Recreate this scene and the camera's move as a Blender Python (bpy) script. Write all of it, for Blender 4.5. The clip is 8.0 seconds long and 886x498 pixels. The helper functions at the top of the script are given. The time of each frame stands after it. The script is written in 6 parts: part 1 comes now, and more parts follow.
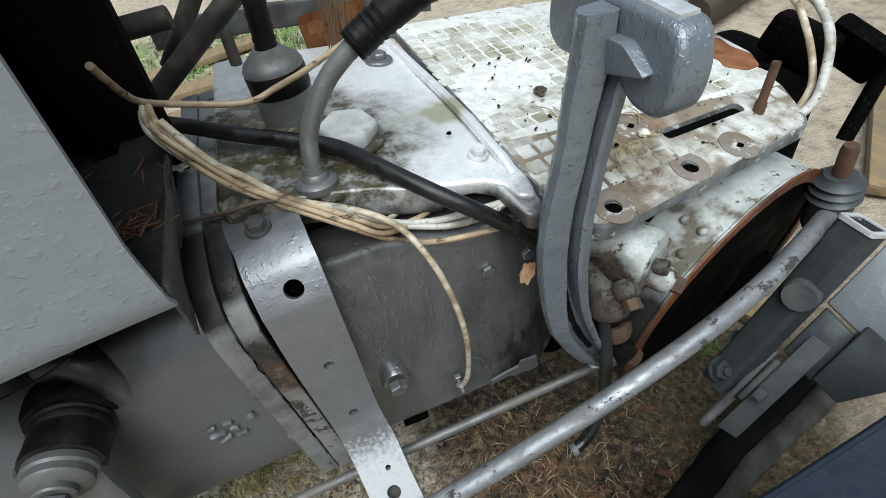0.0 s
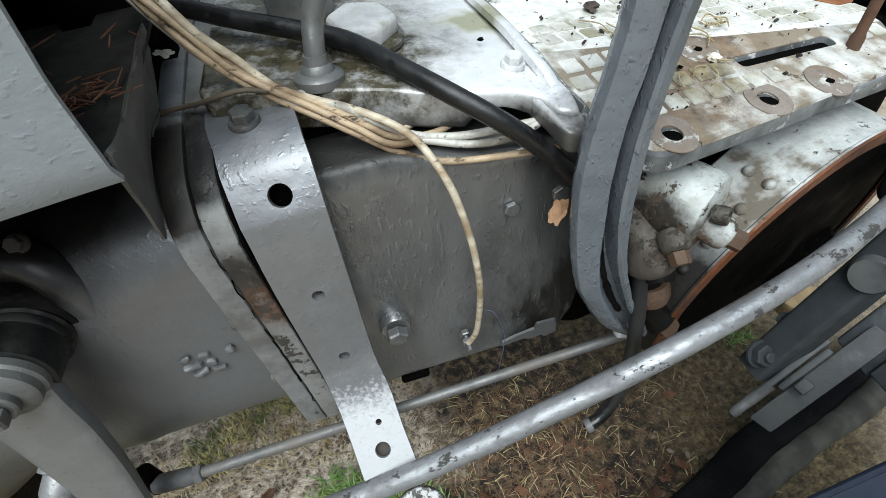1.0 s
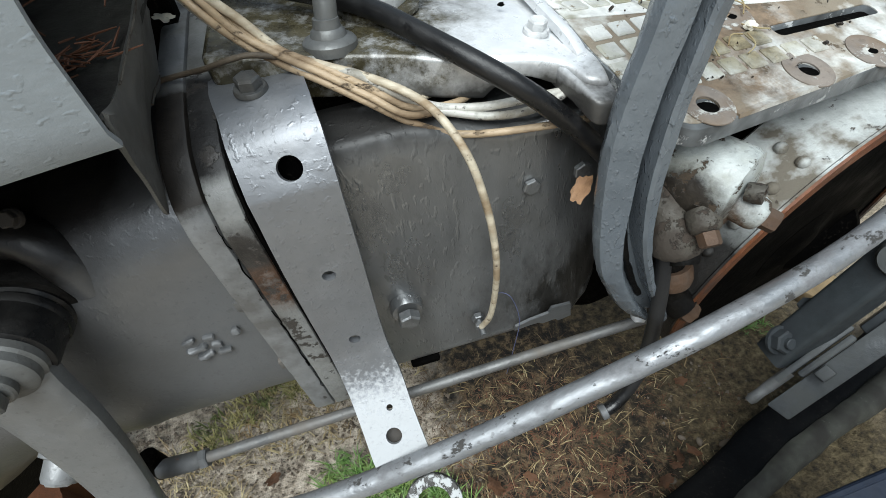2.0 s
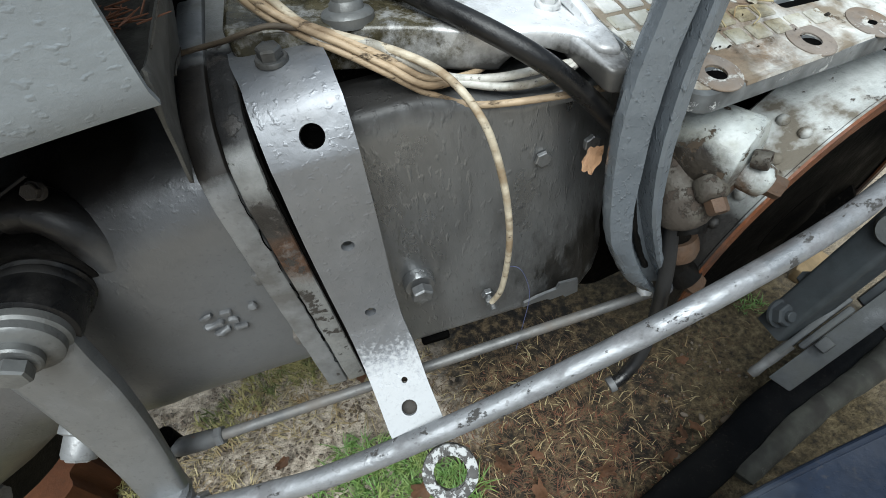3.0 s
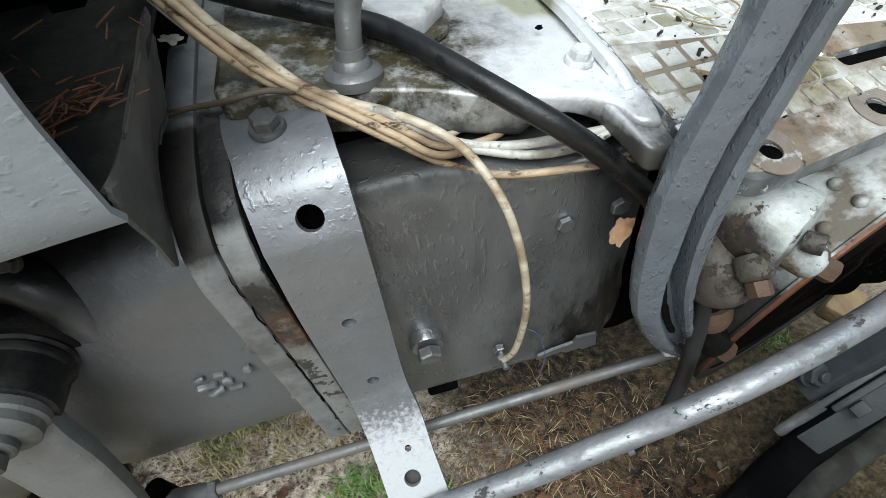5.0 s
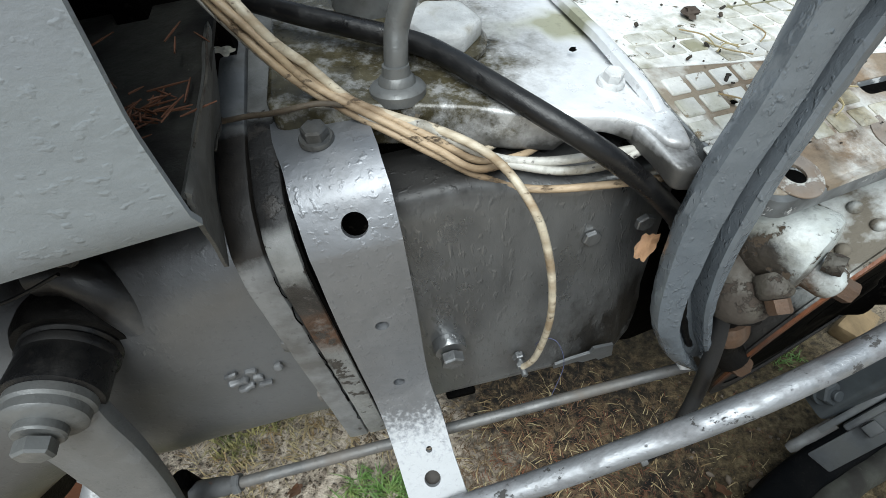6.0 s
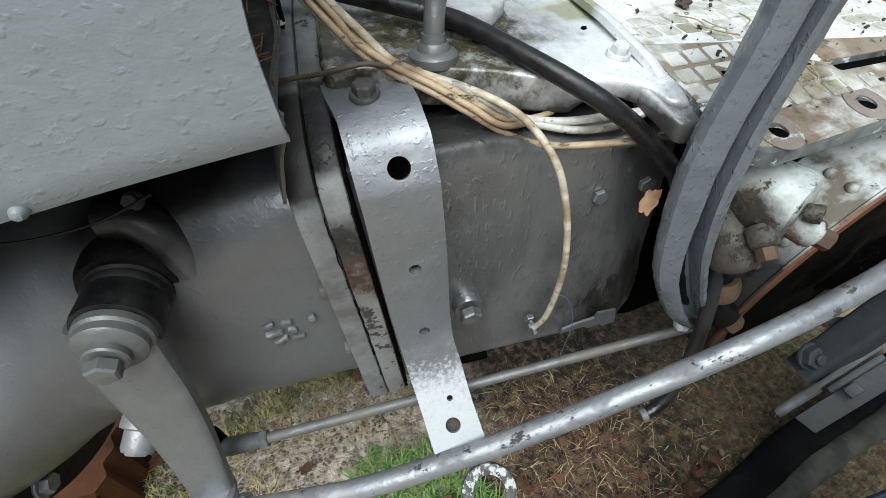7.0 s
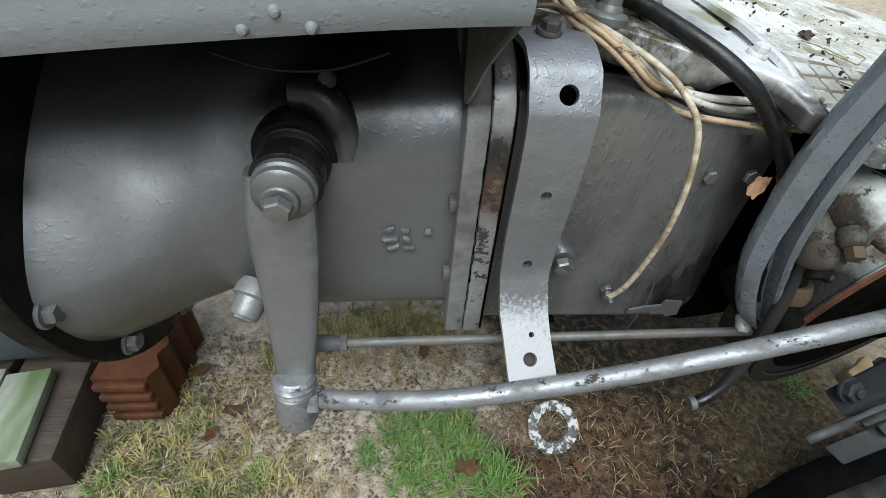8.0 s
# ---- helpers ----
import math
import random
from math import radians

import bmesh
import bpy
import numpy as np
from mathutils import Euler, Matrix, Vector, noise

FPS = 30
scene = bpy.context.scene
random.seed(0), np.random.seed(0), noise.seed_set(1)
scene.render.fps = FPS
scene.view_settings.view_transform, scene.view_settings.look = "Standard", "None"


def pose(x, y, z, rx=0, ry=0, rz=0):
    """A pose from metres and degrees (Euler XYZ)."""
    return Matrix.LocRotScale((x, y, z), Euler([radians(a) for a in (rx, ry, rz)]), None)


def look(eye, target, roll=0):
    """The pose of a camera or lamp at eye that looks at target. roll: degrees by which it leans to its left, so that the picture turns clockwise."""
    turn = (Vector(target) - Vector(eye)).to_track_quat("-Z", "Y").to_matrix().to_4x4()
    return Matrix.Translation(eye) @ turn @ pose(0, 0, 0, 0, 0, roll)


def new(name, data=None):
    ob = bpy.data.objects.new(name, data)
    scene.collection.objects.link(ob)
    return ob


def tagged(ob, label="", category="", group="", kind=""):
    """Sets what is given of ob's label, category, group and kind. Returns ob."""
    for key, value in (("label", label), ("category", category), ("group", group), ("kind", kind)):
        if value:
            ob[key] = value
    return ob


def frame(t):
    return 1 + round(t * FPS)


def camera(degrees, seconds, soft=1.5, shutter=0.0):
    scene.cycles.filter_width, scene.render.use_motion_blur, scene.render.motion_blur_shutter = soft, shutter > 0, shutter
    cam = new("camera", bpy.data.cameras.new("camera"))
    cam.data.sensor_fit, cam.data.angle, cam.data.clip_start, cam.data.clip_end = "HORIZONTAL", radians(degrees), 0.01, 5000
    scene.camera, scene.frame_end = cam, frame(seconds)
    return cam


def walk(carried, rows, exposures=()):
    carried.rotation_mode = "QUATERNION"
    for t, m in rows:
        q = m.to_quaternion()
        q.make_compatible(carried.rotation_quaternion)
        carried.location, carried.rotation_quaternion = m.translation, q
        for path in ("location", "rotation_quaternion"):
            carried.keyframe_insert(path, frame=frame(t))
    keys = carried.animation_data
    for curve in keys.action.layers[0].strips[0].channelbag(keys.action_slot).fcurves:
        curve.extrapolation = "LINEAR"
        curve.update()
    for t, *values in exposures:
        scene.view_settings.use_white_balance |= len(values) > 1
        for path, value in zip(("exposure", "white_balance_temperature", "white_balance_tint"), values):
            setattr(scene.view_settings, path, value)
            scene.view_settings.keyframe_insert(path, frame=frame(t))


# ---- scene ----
cam = camera(85.4, 8.0, soft=0.65)
PATH = [
    (0, 0.0353, -0.3474, 1.0202, 45.63, 9.61, -19.66),
    (0.2, 0.0210, -0.3390, 0.9596, 45.70, 9.00, -17.30),
    (0.3, 0.0215, -0.3430, 0.9430, 45.35, 9.15, -17.10),
    (0.5, 0.0172, -0.3525, 0.9211, 45.39, 9.03, -16.20),
    (1, 0.0303, -0.3265, 0.9277, 44.06, 7.55, -14.69),
    (1.5, 0.0376, -0.3198, 0.9019, 42.42, 8.71, -15.65),
    (2, 0.0166, -0.3110, 0.9090, 42.38, 7.39, -14.39),
    (2.2, 0.0086, -0.3168, 0.9083, 42.84, 8.01, -14.42),
    (3.3, -0.0219, -0.3302, 0.9005, 41.81, 6.96, -15.65),
    (3.5, -0.0283, -0.3235, 0.9030, 42.37, 6.67, -14.95),
    (4, -0.0278, -0.2956, 0.9237, 42.15, 6.18, -13.93),
    (4.5, 0.0046, -0.2534, 0.9278, 41.14, 7.30, -13.08),
    (4.7, 0.0157, -0.2499, 0.9228, 40.53, 7.21, -13.64),
    (5.8, -0.0061, -0.2430, 0.9352, 40.88, 6.79, -11.76),
    (6, -0.0096, -0.2529, 0.9404, 41.46, 6.44, -11.51),
    (6.5, -0.0410, -0.2887, 0.9415, 42.87, 5.75, -11.80),
    (7, -0.0621, -0.3222, 0.9364, 43.56, 5.27, -12.25),
    (7.5, -0.0913, -0.3405, 0.9528, 44.46, 3.57, -10.71),
    (7.7, -0.1333, -0.3600, 0.9380, 46.20, 1.60, -8.10),
    (7.8, -0.1660, -0.3840, 0.9150, 47.40, -0.60, -6.00),
    (7.9, -0.1880, -0.4040, 0.9020, 47.75, -2.25, -4.55),
    (8, -0.2094, -0.4258, 0.8909, 47.79, -3.62, -3.36),
]
EXPOSURES = [(0, -0.25), (0.5, 0.05), (1, 0.0), (7.5, 0.0), (8, -0.12)]
walk(cam, [(t, pose(x, y, z, rx, ry, rz)) for t, x, y, z, rx, ry, rz in PATH], EXPOSURES)

# ---- daylight: an overcast sky with a weak, broad sun ----
world = bpy.data.worlds.new("overcast")
scene.world = world
world.use_nodes = True
wn, wl = world.node_tree.nodes, world.node_tree.links
sky = wn.new("ShaderNodeTexSky")
sky.sky_type = "NISHITA"
sky.sun_disc = False
sky.sun_elevation, sky.sun_rotation = radians(58), radians(205)
sky.air_density, sky.dust_density, sky.ozone_density = 1.0, 4.0, 1.0
grey = wn.new("ShaderNodeMix")
grey.data_type = "RGBA"
grey.inputs[0].default_value = 0.6
grey.inputs[7].default_value = (7.1, 8.4, 9.4, 1)
wl.new(sky.outputs[0], grey.inputs[6])
coord = wn.new("ShaderNodeTexCoord")
split = wn.new("ShaderNodeSeparateXYZ")
wl.new(coord.outputs["Generated"], split.inputs[0])
fade = wn.new("ShaderNodeMapRange")
fade.inputs["From Min"].default_value, fade.inputs["From Max"].default_value = 0.0, 1.0
fade.inputs["To Min"].default_value, fade.inputs["To Max"].default_value = 0.45, 1.38
wl.new(split.outputs[2], fade.inputs["Value"])
dome = wn.new("ShaderNodeMix")
dome.data_type, dome.blend_type = "RGBA", "MULTIPLY"
dome.inputs[0].default_value = 1.0
wl.new(grey.outputs[2], dome.inputs[6])
wl.new(fade.outputs[0], dome.inputs[7])
wl.new(dome.outputs[2], wn["Background"].inputs[0])
wn["Background"].inputs[1].default_value = 0.080
sun = new("sun", bpy.data.lights.new("sun", "SUN"))
sun.data.energy, sun.data.angle, sun.data.color = 5.1, radians(50), (0.91, 0.985, 1.0)
sun.matrix_world = look((-0.35, -1.60, 3.05), (0, 0, 0))
scene.view_settings.exposure = 0.0

# ---- materials ----


def mat(name, base, rough=0.5, metal=0.0, dark=None, dark_scale=6.0, dark_cut=(0.45, 0.7), chip=None, chip_scale=14.0, chip_cut=(0.6, 0.63),
        grain=0.2, grain_scale=60.0, spec=0.5, bump=0.15, bump_scale=90.0, lumps=0.0, lump_scale=60.0, rough_var=0.15, vary=0.0, chip_rough=0.85, stretch=(1, 1, 1), patch=None, stain_or_shade=None, dark_detail=3.0, speck=0.3):
    """Painted or bare surface: base colour with grain, broad stains (dark), and sharply edged chips of another colour, with fine relief."""
    m = bpy.data.materials.new(name)
    m.use_nodes = True
    n, l = m.node_tree.nodes, m.node_tree.links
    bsdf = n["Principled BSDF"]
    pos = n.new("ShaderNodeNewGeometry").outputs["Position"]
    mp = n.new("ShaderNodeMapping")
    mp.inputs["Scale"].default_value = stretch
    l.new(pos, mp.inputs[0])

    def noise_tex(scale, detail=5.0, rough_=0.6, vec=None):
        t = n.new("ShaderNodeTexNoise")
        t.inputs["Scale"].default_value, t.inputs["Detail"].default_value, t.inputs["Roughness"].default_value = scale, detail, rough_
        l.new(vec or mp.outputs[0], t.inputs["Vector"])
        return t.outputs["Fac"]

    def ramp(fac, lo, hi, a=0.0, b=1.0):
        r = n.new("ShaderNodeMapRange")
        r.inputs["From Min"].default_value, r.inputs["From Max"].default_value = lo, hi
        r.inputs["To Min"].default_value, r.inputs["To Max"].default_value = a, b
        l.new(fac, r.inputs["Value"])
        return r.outputs[0]

    def mix(fac, a, b, kind="RGBA", blend="MIX"):
        x = n.new("ShaderNodeMix")
        x.data_type, x.blend_type = kind, blend
        i, j = (6, 7) if kind == "RGBA" else (2, 3)
        for s, v in ((0, fac), (i, a), (j, b)):
            if isinstance(v, (int, float)):
                x.inputs[s].default_value = v
            elif isinstance(v, tuple):
                x.inputs[s].default_value = (*v, 1)
            else:
                l.new(v, x.inputs[s])
        return x.outputs[2 if kind == "RGBA" else 0]

    g = ramp(noise_tex(grain_scale), 0.3, 0.7, 1 - grain, 1 + grain)
    comb = n.new("ShaderNodeCombineColor")
    for i in range(3):
        l.new(g, comb.inputs[i])
    col = mix(1.0, tuple(base), comb.outputs[0], blend="MULTIPLY")
    if vary:
        rnd = n.new("ShaderNodeObjectInfo").outputs["Random"]
        hv = ramp(rnd, 0, 1, 1 - vary, 1 + vary)
        c2 = n.new("ShaderNodeCombineColor")
        for i in range(3):
            l.new(hv, c2.inputs[i])
        col = mix(1.0, col, c2.outputs[0], blend="MULTIPLY")
    rgh = ramp(noise_tex(grain_scale * 0.35), 0.3, 0.7, max(rough - rough_var, 0.05), min(rough + rough_var, 1))
    met = metal
    if dark:
        d = ramp(noise_tex(dark_scale, dark_detail, 0.55), *dark_cut)
        col = mix(d, col, tuple(dark))
        rgh = mix(d, rgh, 0.8, "FLOAT")
        met = mix(d, met, metal * 0.2, "FLOAT")
    for st in stain_or_shade or ():
        # ragged wet, greasy, mossy or painted-shade areas: colour, centre, inner and outer reach, rough, least cover,
        # raggedness
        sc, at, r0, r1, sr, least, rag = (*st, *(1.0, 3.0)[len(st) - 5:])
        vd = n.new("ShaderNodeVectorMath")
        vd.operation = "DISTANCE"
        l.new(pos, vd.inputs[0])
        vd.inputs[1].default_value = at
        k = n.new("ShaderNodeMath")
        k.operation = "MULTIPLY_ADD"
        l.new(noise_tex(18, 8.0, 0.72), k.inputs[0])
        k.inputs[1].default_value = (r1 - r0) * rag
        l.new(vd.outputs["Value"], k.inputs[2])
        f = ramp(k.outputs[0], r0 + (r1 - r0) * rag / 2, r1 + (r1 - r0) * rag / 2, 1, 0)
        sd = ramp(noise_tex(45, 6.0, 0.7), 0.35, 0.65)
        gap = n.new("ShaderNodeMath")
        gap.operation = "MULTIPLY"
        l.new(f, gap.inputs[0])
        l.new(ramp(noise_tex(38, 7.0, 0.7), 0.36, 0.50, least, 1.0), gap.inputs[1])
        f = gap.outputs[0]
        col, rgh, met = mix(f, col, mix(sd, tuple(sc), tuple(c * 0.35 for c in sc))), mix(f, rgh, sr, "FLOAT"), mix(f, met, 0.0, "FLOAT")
    height = noise_tex(bump_scale, 6.0, 0.65)
    if lumps:
        lt = ramp(noise_tex(lump_scale * 2.6, 2.5, 0.5), 0.57, 0.82)
        height = mix(lumps, height, lt, "FLOAT")
        height = mix(0.45, height, noise_tex(lump_scale * 0.55, 1.5, 0.4), "FLOAT")
    if chip:
        c = ramp(noise_tex(chip_scale, 8.0, 0.7), *chip_cut)
        col = mix(c, col, tuple(chip))
        rgh = mix(c, rgh, chip_rough, "FLOAT")
        met = mix(c, met, 0.0, "FLOAT")
        height = mix(0.35, height, ramp(c, 0, 1, 1, 0), "FLOAT")
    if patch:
        # a worn, sprayed or painted-shade area with a ragged edge: colour, axis, start, end, rough, metal
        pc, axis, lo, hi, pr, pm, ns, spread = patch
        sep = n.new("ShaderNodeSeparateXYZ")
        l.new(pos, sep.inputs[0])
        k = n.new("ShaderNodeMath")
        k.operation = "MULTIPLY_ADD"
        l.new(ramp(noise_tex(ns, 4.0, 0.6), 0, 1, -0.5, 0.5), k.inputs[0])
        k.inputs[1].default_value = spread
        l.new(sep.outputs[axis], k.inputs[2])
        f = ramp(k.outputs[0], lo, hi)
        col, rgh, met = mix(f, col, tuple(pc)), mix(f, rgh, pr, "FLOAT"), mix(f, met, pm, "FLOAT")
    if speck:
        # grit: small dark spots in loose clusters
        sp = n.new("ShaderNodeMath")
        sp.operation = "MULTIPLY"
        l.new(ramp(noise_tex(210, 2.0, 0.5), 0.60, 0.68), sp.inputs[0])
        l.new(ramp(noise_tex(16, 3.0, 0.6), 0.42, 0.62, 0.0, speck), sp.inputs[1])
        col = mix(sp.outputs[0], col, (0.035, 0.030, 0.025))
        rgh = mix(sp.outputs[0], rgh, 0.8, "FLOAT")
    l.new(col, bsdf.inputs["Base Color"])
    l.new(rgh, bsdf.inputs["Roughness"])
    if isinstance(met, (int, float)):
        bsdf.inputs["Metallic"].default_value = met
    else:
        l.new(met, bsdf.inputs["Metallic"])
    bsdf.inputs["Specular IOR Level"].default_value = spec
    b = n.new("ShaderNodeBump")
    b.inputs["Strength"].default_value, b.inputs["Distance"].default_value = bump, 0.004
    l.new(height, b.inputs["Height"])
    l.new(b.outputs[0], bsdf.inputs["Normal"])
    return m


RUST = (0.17, 0.065, 0.03)
silver = mat("silver_paint", (0.205, 0.21, 0.213), 0.45, 0.3, dark=(0.10, 0.096, 0.09), dark_scale=18, dark_cut=(0.48, 0.66), dark_detail=6.0, chip=(0.045, 0.04, 0.035), chip_scale=45, chip_cut=(0.64, 0.67), grain=0.12, lumps=0.4, lump_scale=60, bump=0.4, stain_or_shade=[((0.026, 0.021, 0.017), (-0.135, 0.048, 0.718), 0.050, 0.062, 0.55)])
# painted shade: pedal shadow at the lower right, ledge under the wires
casting = mat("painted_casting", (0.225, 0.23, 0.233), 0.30, 0.75, dark=(0.105, 0.104, 0.10), dark_scale=7, dark_cut=(0.42, 0.7), grain=0.06, lumps=0.6, lump_scale=60, bump=0.62, rough_var=0.10, stretch=(1, 1, 0.4), stain_or_shade=[((0.03, 0.029, 0.027), (0.215, 0.03, 0.40), 0.06, 0.15, 0.4, 0.7)], patch=((0.022, 0.021, 0.02), 2, 0.662, 0.688, 0.5, 0.0, 25, 0.04))
# black areas mix grime with painted shade under the panel and round the boot
bell_paint = mat("bell_paint", (0.168, 0.173, 0.18), 0.36, 0.75, speck=0.15, dark=(0.118, 0.12, 0.121), dark_scale=4, dark_cut=(0.42, 0.75), dark_detail=2.0, grain=0.05, rough_var=0.04, lumps=0.45, lump_scale=55, bump=0.32, stain_or_shade=[((0.016, 0.014, 0.013), (-0.315, 0.03, 0.668), 0.050, 0.100, 0.35, 1.0, 0.7), ((0.018, 0.016, 0.015), (-0.26, 0.09, 0.720), 0.06, 0.120, 0.35, 1.0, 0.7)])
# patch paints grime and a dark reflection on the lip's front; moss on top
cover_paint = mat("cover_paint", (0.78, 0.79, 0.80), 0.36, 0.45, dark=(0.30, 0.30, 0.22), dark_scale=9, dark_cut=(0.60, 0.75), chip=(0.16, 0.135, 0.10), chip_scale=44, chip_cut=(0.66, 0.69), grain=0.08, bump=0.45, lumps=0.2, lump_scale=40, stain_or_shade=[((0.085, 0.074, 0.044), (-0.040, 0.175, 0.745), 0.135, 0.195, 0.22, 0.72)], patch=((0.06, 0.058, 0.055), 2, 0.712, 0.696, 0.35, 0.1, 40, 0.025))
plate_paint = mat("plate_paint", (0.58, 0.58, 0.55), 0.5, 0.2, dark=(0.21, 0.175, 0.13), dark_scale=14, dark_cut=(0.42, 0.52), dark_detail=6.0, chip=(0.10, 0.075, 0.05), chip_scale=40, chip_cut=(0.60, 0.63), bump=0.6, bump_scale=120, stain_or_shade=[((0.24, 0.17, 0.11), (0.37, 0.10, 0.69), 0.03, 0.12, 0.6), ((0.22, 0.155, 0.10), (0.315, 0.025, 0.67), 0.03, 0.09, 0.6, 0.3)])
tile_paint = mat("tile_paint", (0.62, 0.62, 0.59), 0.5, 0.2, dark=(0.26, 0.25, 0.17), dark_scale=16, dark_cut=(0.42, 0.66), dark_detail=6.0, chip=(0.24, 0.19, 0.12), chip_scale=60, chip_cut=(0.60, 0.64), vary=0.12, bump=0.6, stain_or_shade=[((0.30, 0.25, 0.15), (0.36, 0.05, 0.69), 0.02, 0.08, 0.7)])
strap_paint = mat("strap_paint", (0.238, 0.247, 0.262), 0.47, 0.75, speck=0.12, dark=(0.20, 0.195, 0.19), dark_scale=8, dark_cut=(0.58, 0.8), grain=0.05, rough_var=0.06, lumps=0.5, lump_scale=75, bump=0.42, stain_or_shade=[((0.05, 0.048, 0.046), (-0.045, -0.118, 0.372), 0.045, 0.058, 0.5)], patch=((0.36, 0.37, 0.38), 2, 0.450, 0.415, 0.6, 0.1, 190, 0.16))
flange_rusty = mat("rusty_flange", (0.225, 0.228, 0.222), 0.45, 0.2, dark=(0.125, 0.122, 0.113), dark_scale=18, dark_cut=(0.46, 0.66), dark_detail=6.0, chip=(0.034, 0.030, 0.027), chip_scale=30, chip_cut=(0.56, 0.577), chip_rough=0.45, grain=0.15, bump=0.55, stain_or_shade=[((0.095, 0.047, 0.025), (-0.108, -0.002, 0.595), 0.028, 0.056, 0.6, 0.35), ((0.036, 0.032, 0.029), (-0.116, 0.0, 0.634), 0.018, 0.034, 0.5, 0.1), ((0.020, 0.019, 0.019), (-0.110, 0.060, 0.726), 0.046, 0.056, 0.5)])
tank_paint = mat("tank_paint", (0.21, 0.233, 0.248), 0.34, 0.2, speck=0.0, dark=(0.19, 0.205, 0.22), dark_scale=6, dark_cut=(0.45, 0.7), lumps=0.5, lump_scale=45, bump=0.5, grain=0.05, rough_var=0.06, stretch=(1, 1, 1.4))
# near black: holds the deep shade behind the side panel in its colour
shade_sheet = mat("shade_sheet", (0.002, 0.002, 0.0021), 0.75, 0.0, spec=0.02, dark=(0.009, 0.007, 0.006), chip=(0.03, 0.028, 0.026), chip_scale=30, chip_cut=(0.68, 0.74), bump=0.3)
grey_sheet = mat("grey_sheet", (0.15, 0.155, 0.16), 0.5, 0.3, dark=(0.05, 0.047, 0.043), dark_scale=14, dark_cut=(0.4, 0.65), chip=RUST, chip_scale=20, chip_cut=(0.66, 0.72), bump=0.4)
gusset_sheet = mat("gusset_sheet", (0.105, 0.104, 0.098), 0.5, 0.0, spec=0.3, dark=(0.07, 0.067, 0.06), dark_scale=14, dark_cut=(0.45, 0.68), chip=(0.10, 0.10, 0.095), chip_scale=60, chip_cut=(0.66, 0.70), grain=0.12, lumps=0.4, bump=0.35)
tray_grime = mat("tray_grime", (0.034, 0.033, 0.028), 0.6, 0.0, spec=0.3, dark=(0.014, 0.012, 0.010), dark_scale=22, dark_cut=(0.42, 0.62), dark_detail=6.0, chip=(0.11, 0.10, 0.085), chip_scale=120, chip_cut=(0.64, 0.70), bump=0.6)
brown_nut = mat("brown_nut", (0.075, 0.042, 0.024), 0.7, 0.1, dark=(0.07, 0.045, 0.03), dark_scale=45, dark_cut=(0.45, 0.65), bump=0.6)
dirty_white = mat("flaking_white", (0.06, 0.054, 0.043), 0.5, 0.0, dark=(0.038, 0.030, 0.023), dark_scale=26, dark_cut=(0.42, 0.58), dark_detail=6.0, chip=(0.035, 0.025, 0.018), chip_scale=34, chip_cut=(0.52, 0.55), bump=0.8)
slate_face = mat("slate_face", (0.045, 0.056, 0.062), 0.55, 0.1, dark=(0.05, 0.06, 0.065), dark_scale=8, lumps=0.3, bump=0.3)
clamp_grey = mat("clamp_grey", (0.065, 0.071, 0.076), 0.45, 0.2, dark=(0.08, 0.085, 0.085), dark_scale=25, dark_cut=(0.42, 0.65), chip=(0.42, 0.43, 0.43), chip_scale=60, chip_cut=(0.68, 0.72), bump=0.4)
pedal_paint = mat("pedal_paint", (0.165, 0.189, 0.214), 0.22, 0.35, speck=0.0, grain=0.06, rough_var=0.06, dark=(0.12, 0.135, 0.15), dark_scale=12, dark_cut=(0.5, 0.75), lumps=0.4, lump_scale=85, bump=1.0, stretch=(1, 1, 0.6))
rod_paint = mat("rod_paint", (0.275, 0.285, 0.297), 0.46, 0.7, grain=0.18, grain_scale=30, rough_var=0.12, dark=(0.13, 0.13, 0.135), dark_scale=34, dark_cut=(0.48, 0.64), dark_detail=6.0, chip=(0.04, 0.038, 0.036), chip_scale=50, chip_cut=(0.585, 0.615), bump=0.55, bump_scale=90, stretch=(0.7, 1, 1))
arm_paint = mat("arm_paint", (0.20, 0.207, 0.212), 0.45, 0.7, speck=0.15, grain=0.06, rough_var=0.06, lumps=0.4, lump_scale=60, bump=0.35, dark=(0.16, 0.16, 0.16), dark_scale=12, dark_cut=(0.55, 0.8))
wet_bolt = mat("dark_wet_bolt", (0.115, 0.118, 0.118), 0.25, 0.7, dark=(0.05, 0.047, 0.042), dark_scale=40, dark_cut=(0.45, 0.7), bump=0.3)
lever_paint = mat("lever_paint", (0.165, 0.17, 0.168), 0.42, 0.5, dark=(0.065, 0.062, 0.055), dark_scale=16, dark_cut=(0.45, 0.68), dark_detail=5.0, grain=0.08, lumps=0.35, lump_scale=60, bump=0.35)
boot_rubber = mat("boot_rubber", (0.008, 0.008, 0.0085), 0.30, 0.0, spec=0.28, dark=(0.018, 0.017, 0.016), dark_scale=22, dark_cut=(0.48, 0.7), grain=0.15, chip=(0.12, 0.118, 0.11), chip_scale=90, chip_cut=(0.68, 0.72), lumps=0.3, lump_scale=40, bump=0.7)
bolt_paint = mat("bolt_paint", (0.19, 0.196, 0.20), 0.38, 0.7, dark=(0.10, 0.09, 0.08), dark_scale=60, dark_cut=(0.5, 0.75), bump=0.4)
rubber = mat("black_rubber", (0.0045, 0.0045, 0.0048), 0.42, 0.0, spec=0.14, dark=(0.012, 0.011, 0.010), dark_scale=30, dark_cut=(0.55, 0.75), grain=0.1, bump=0.2)
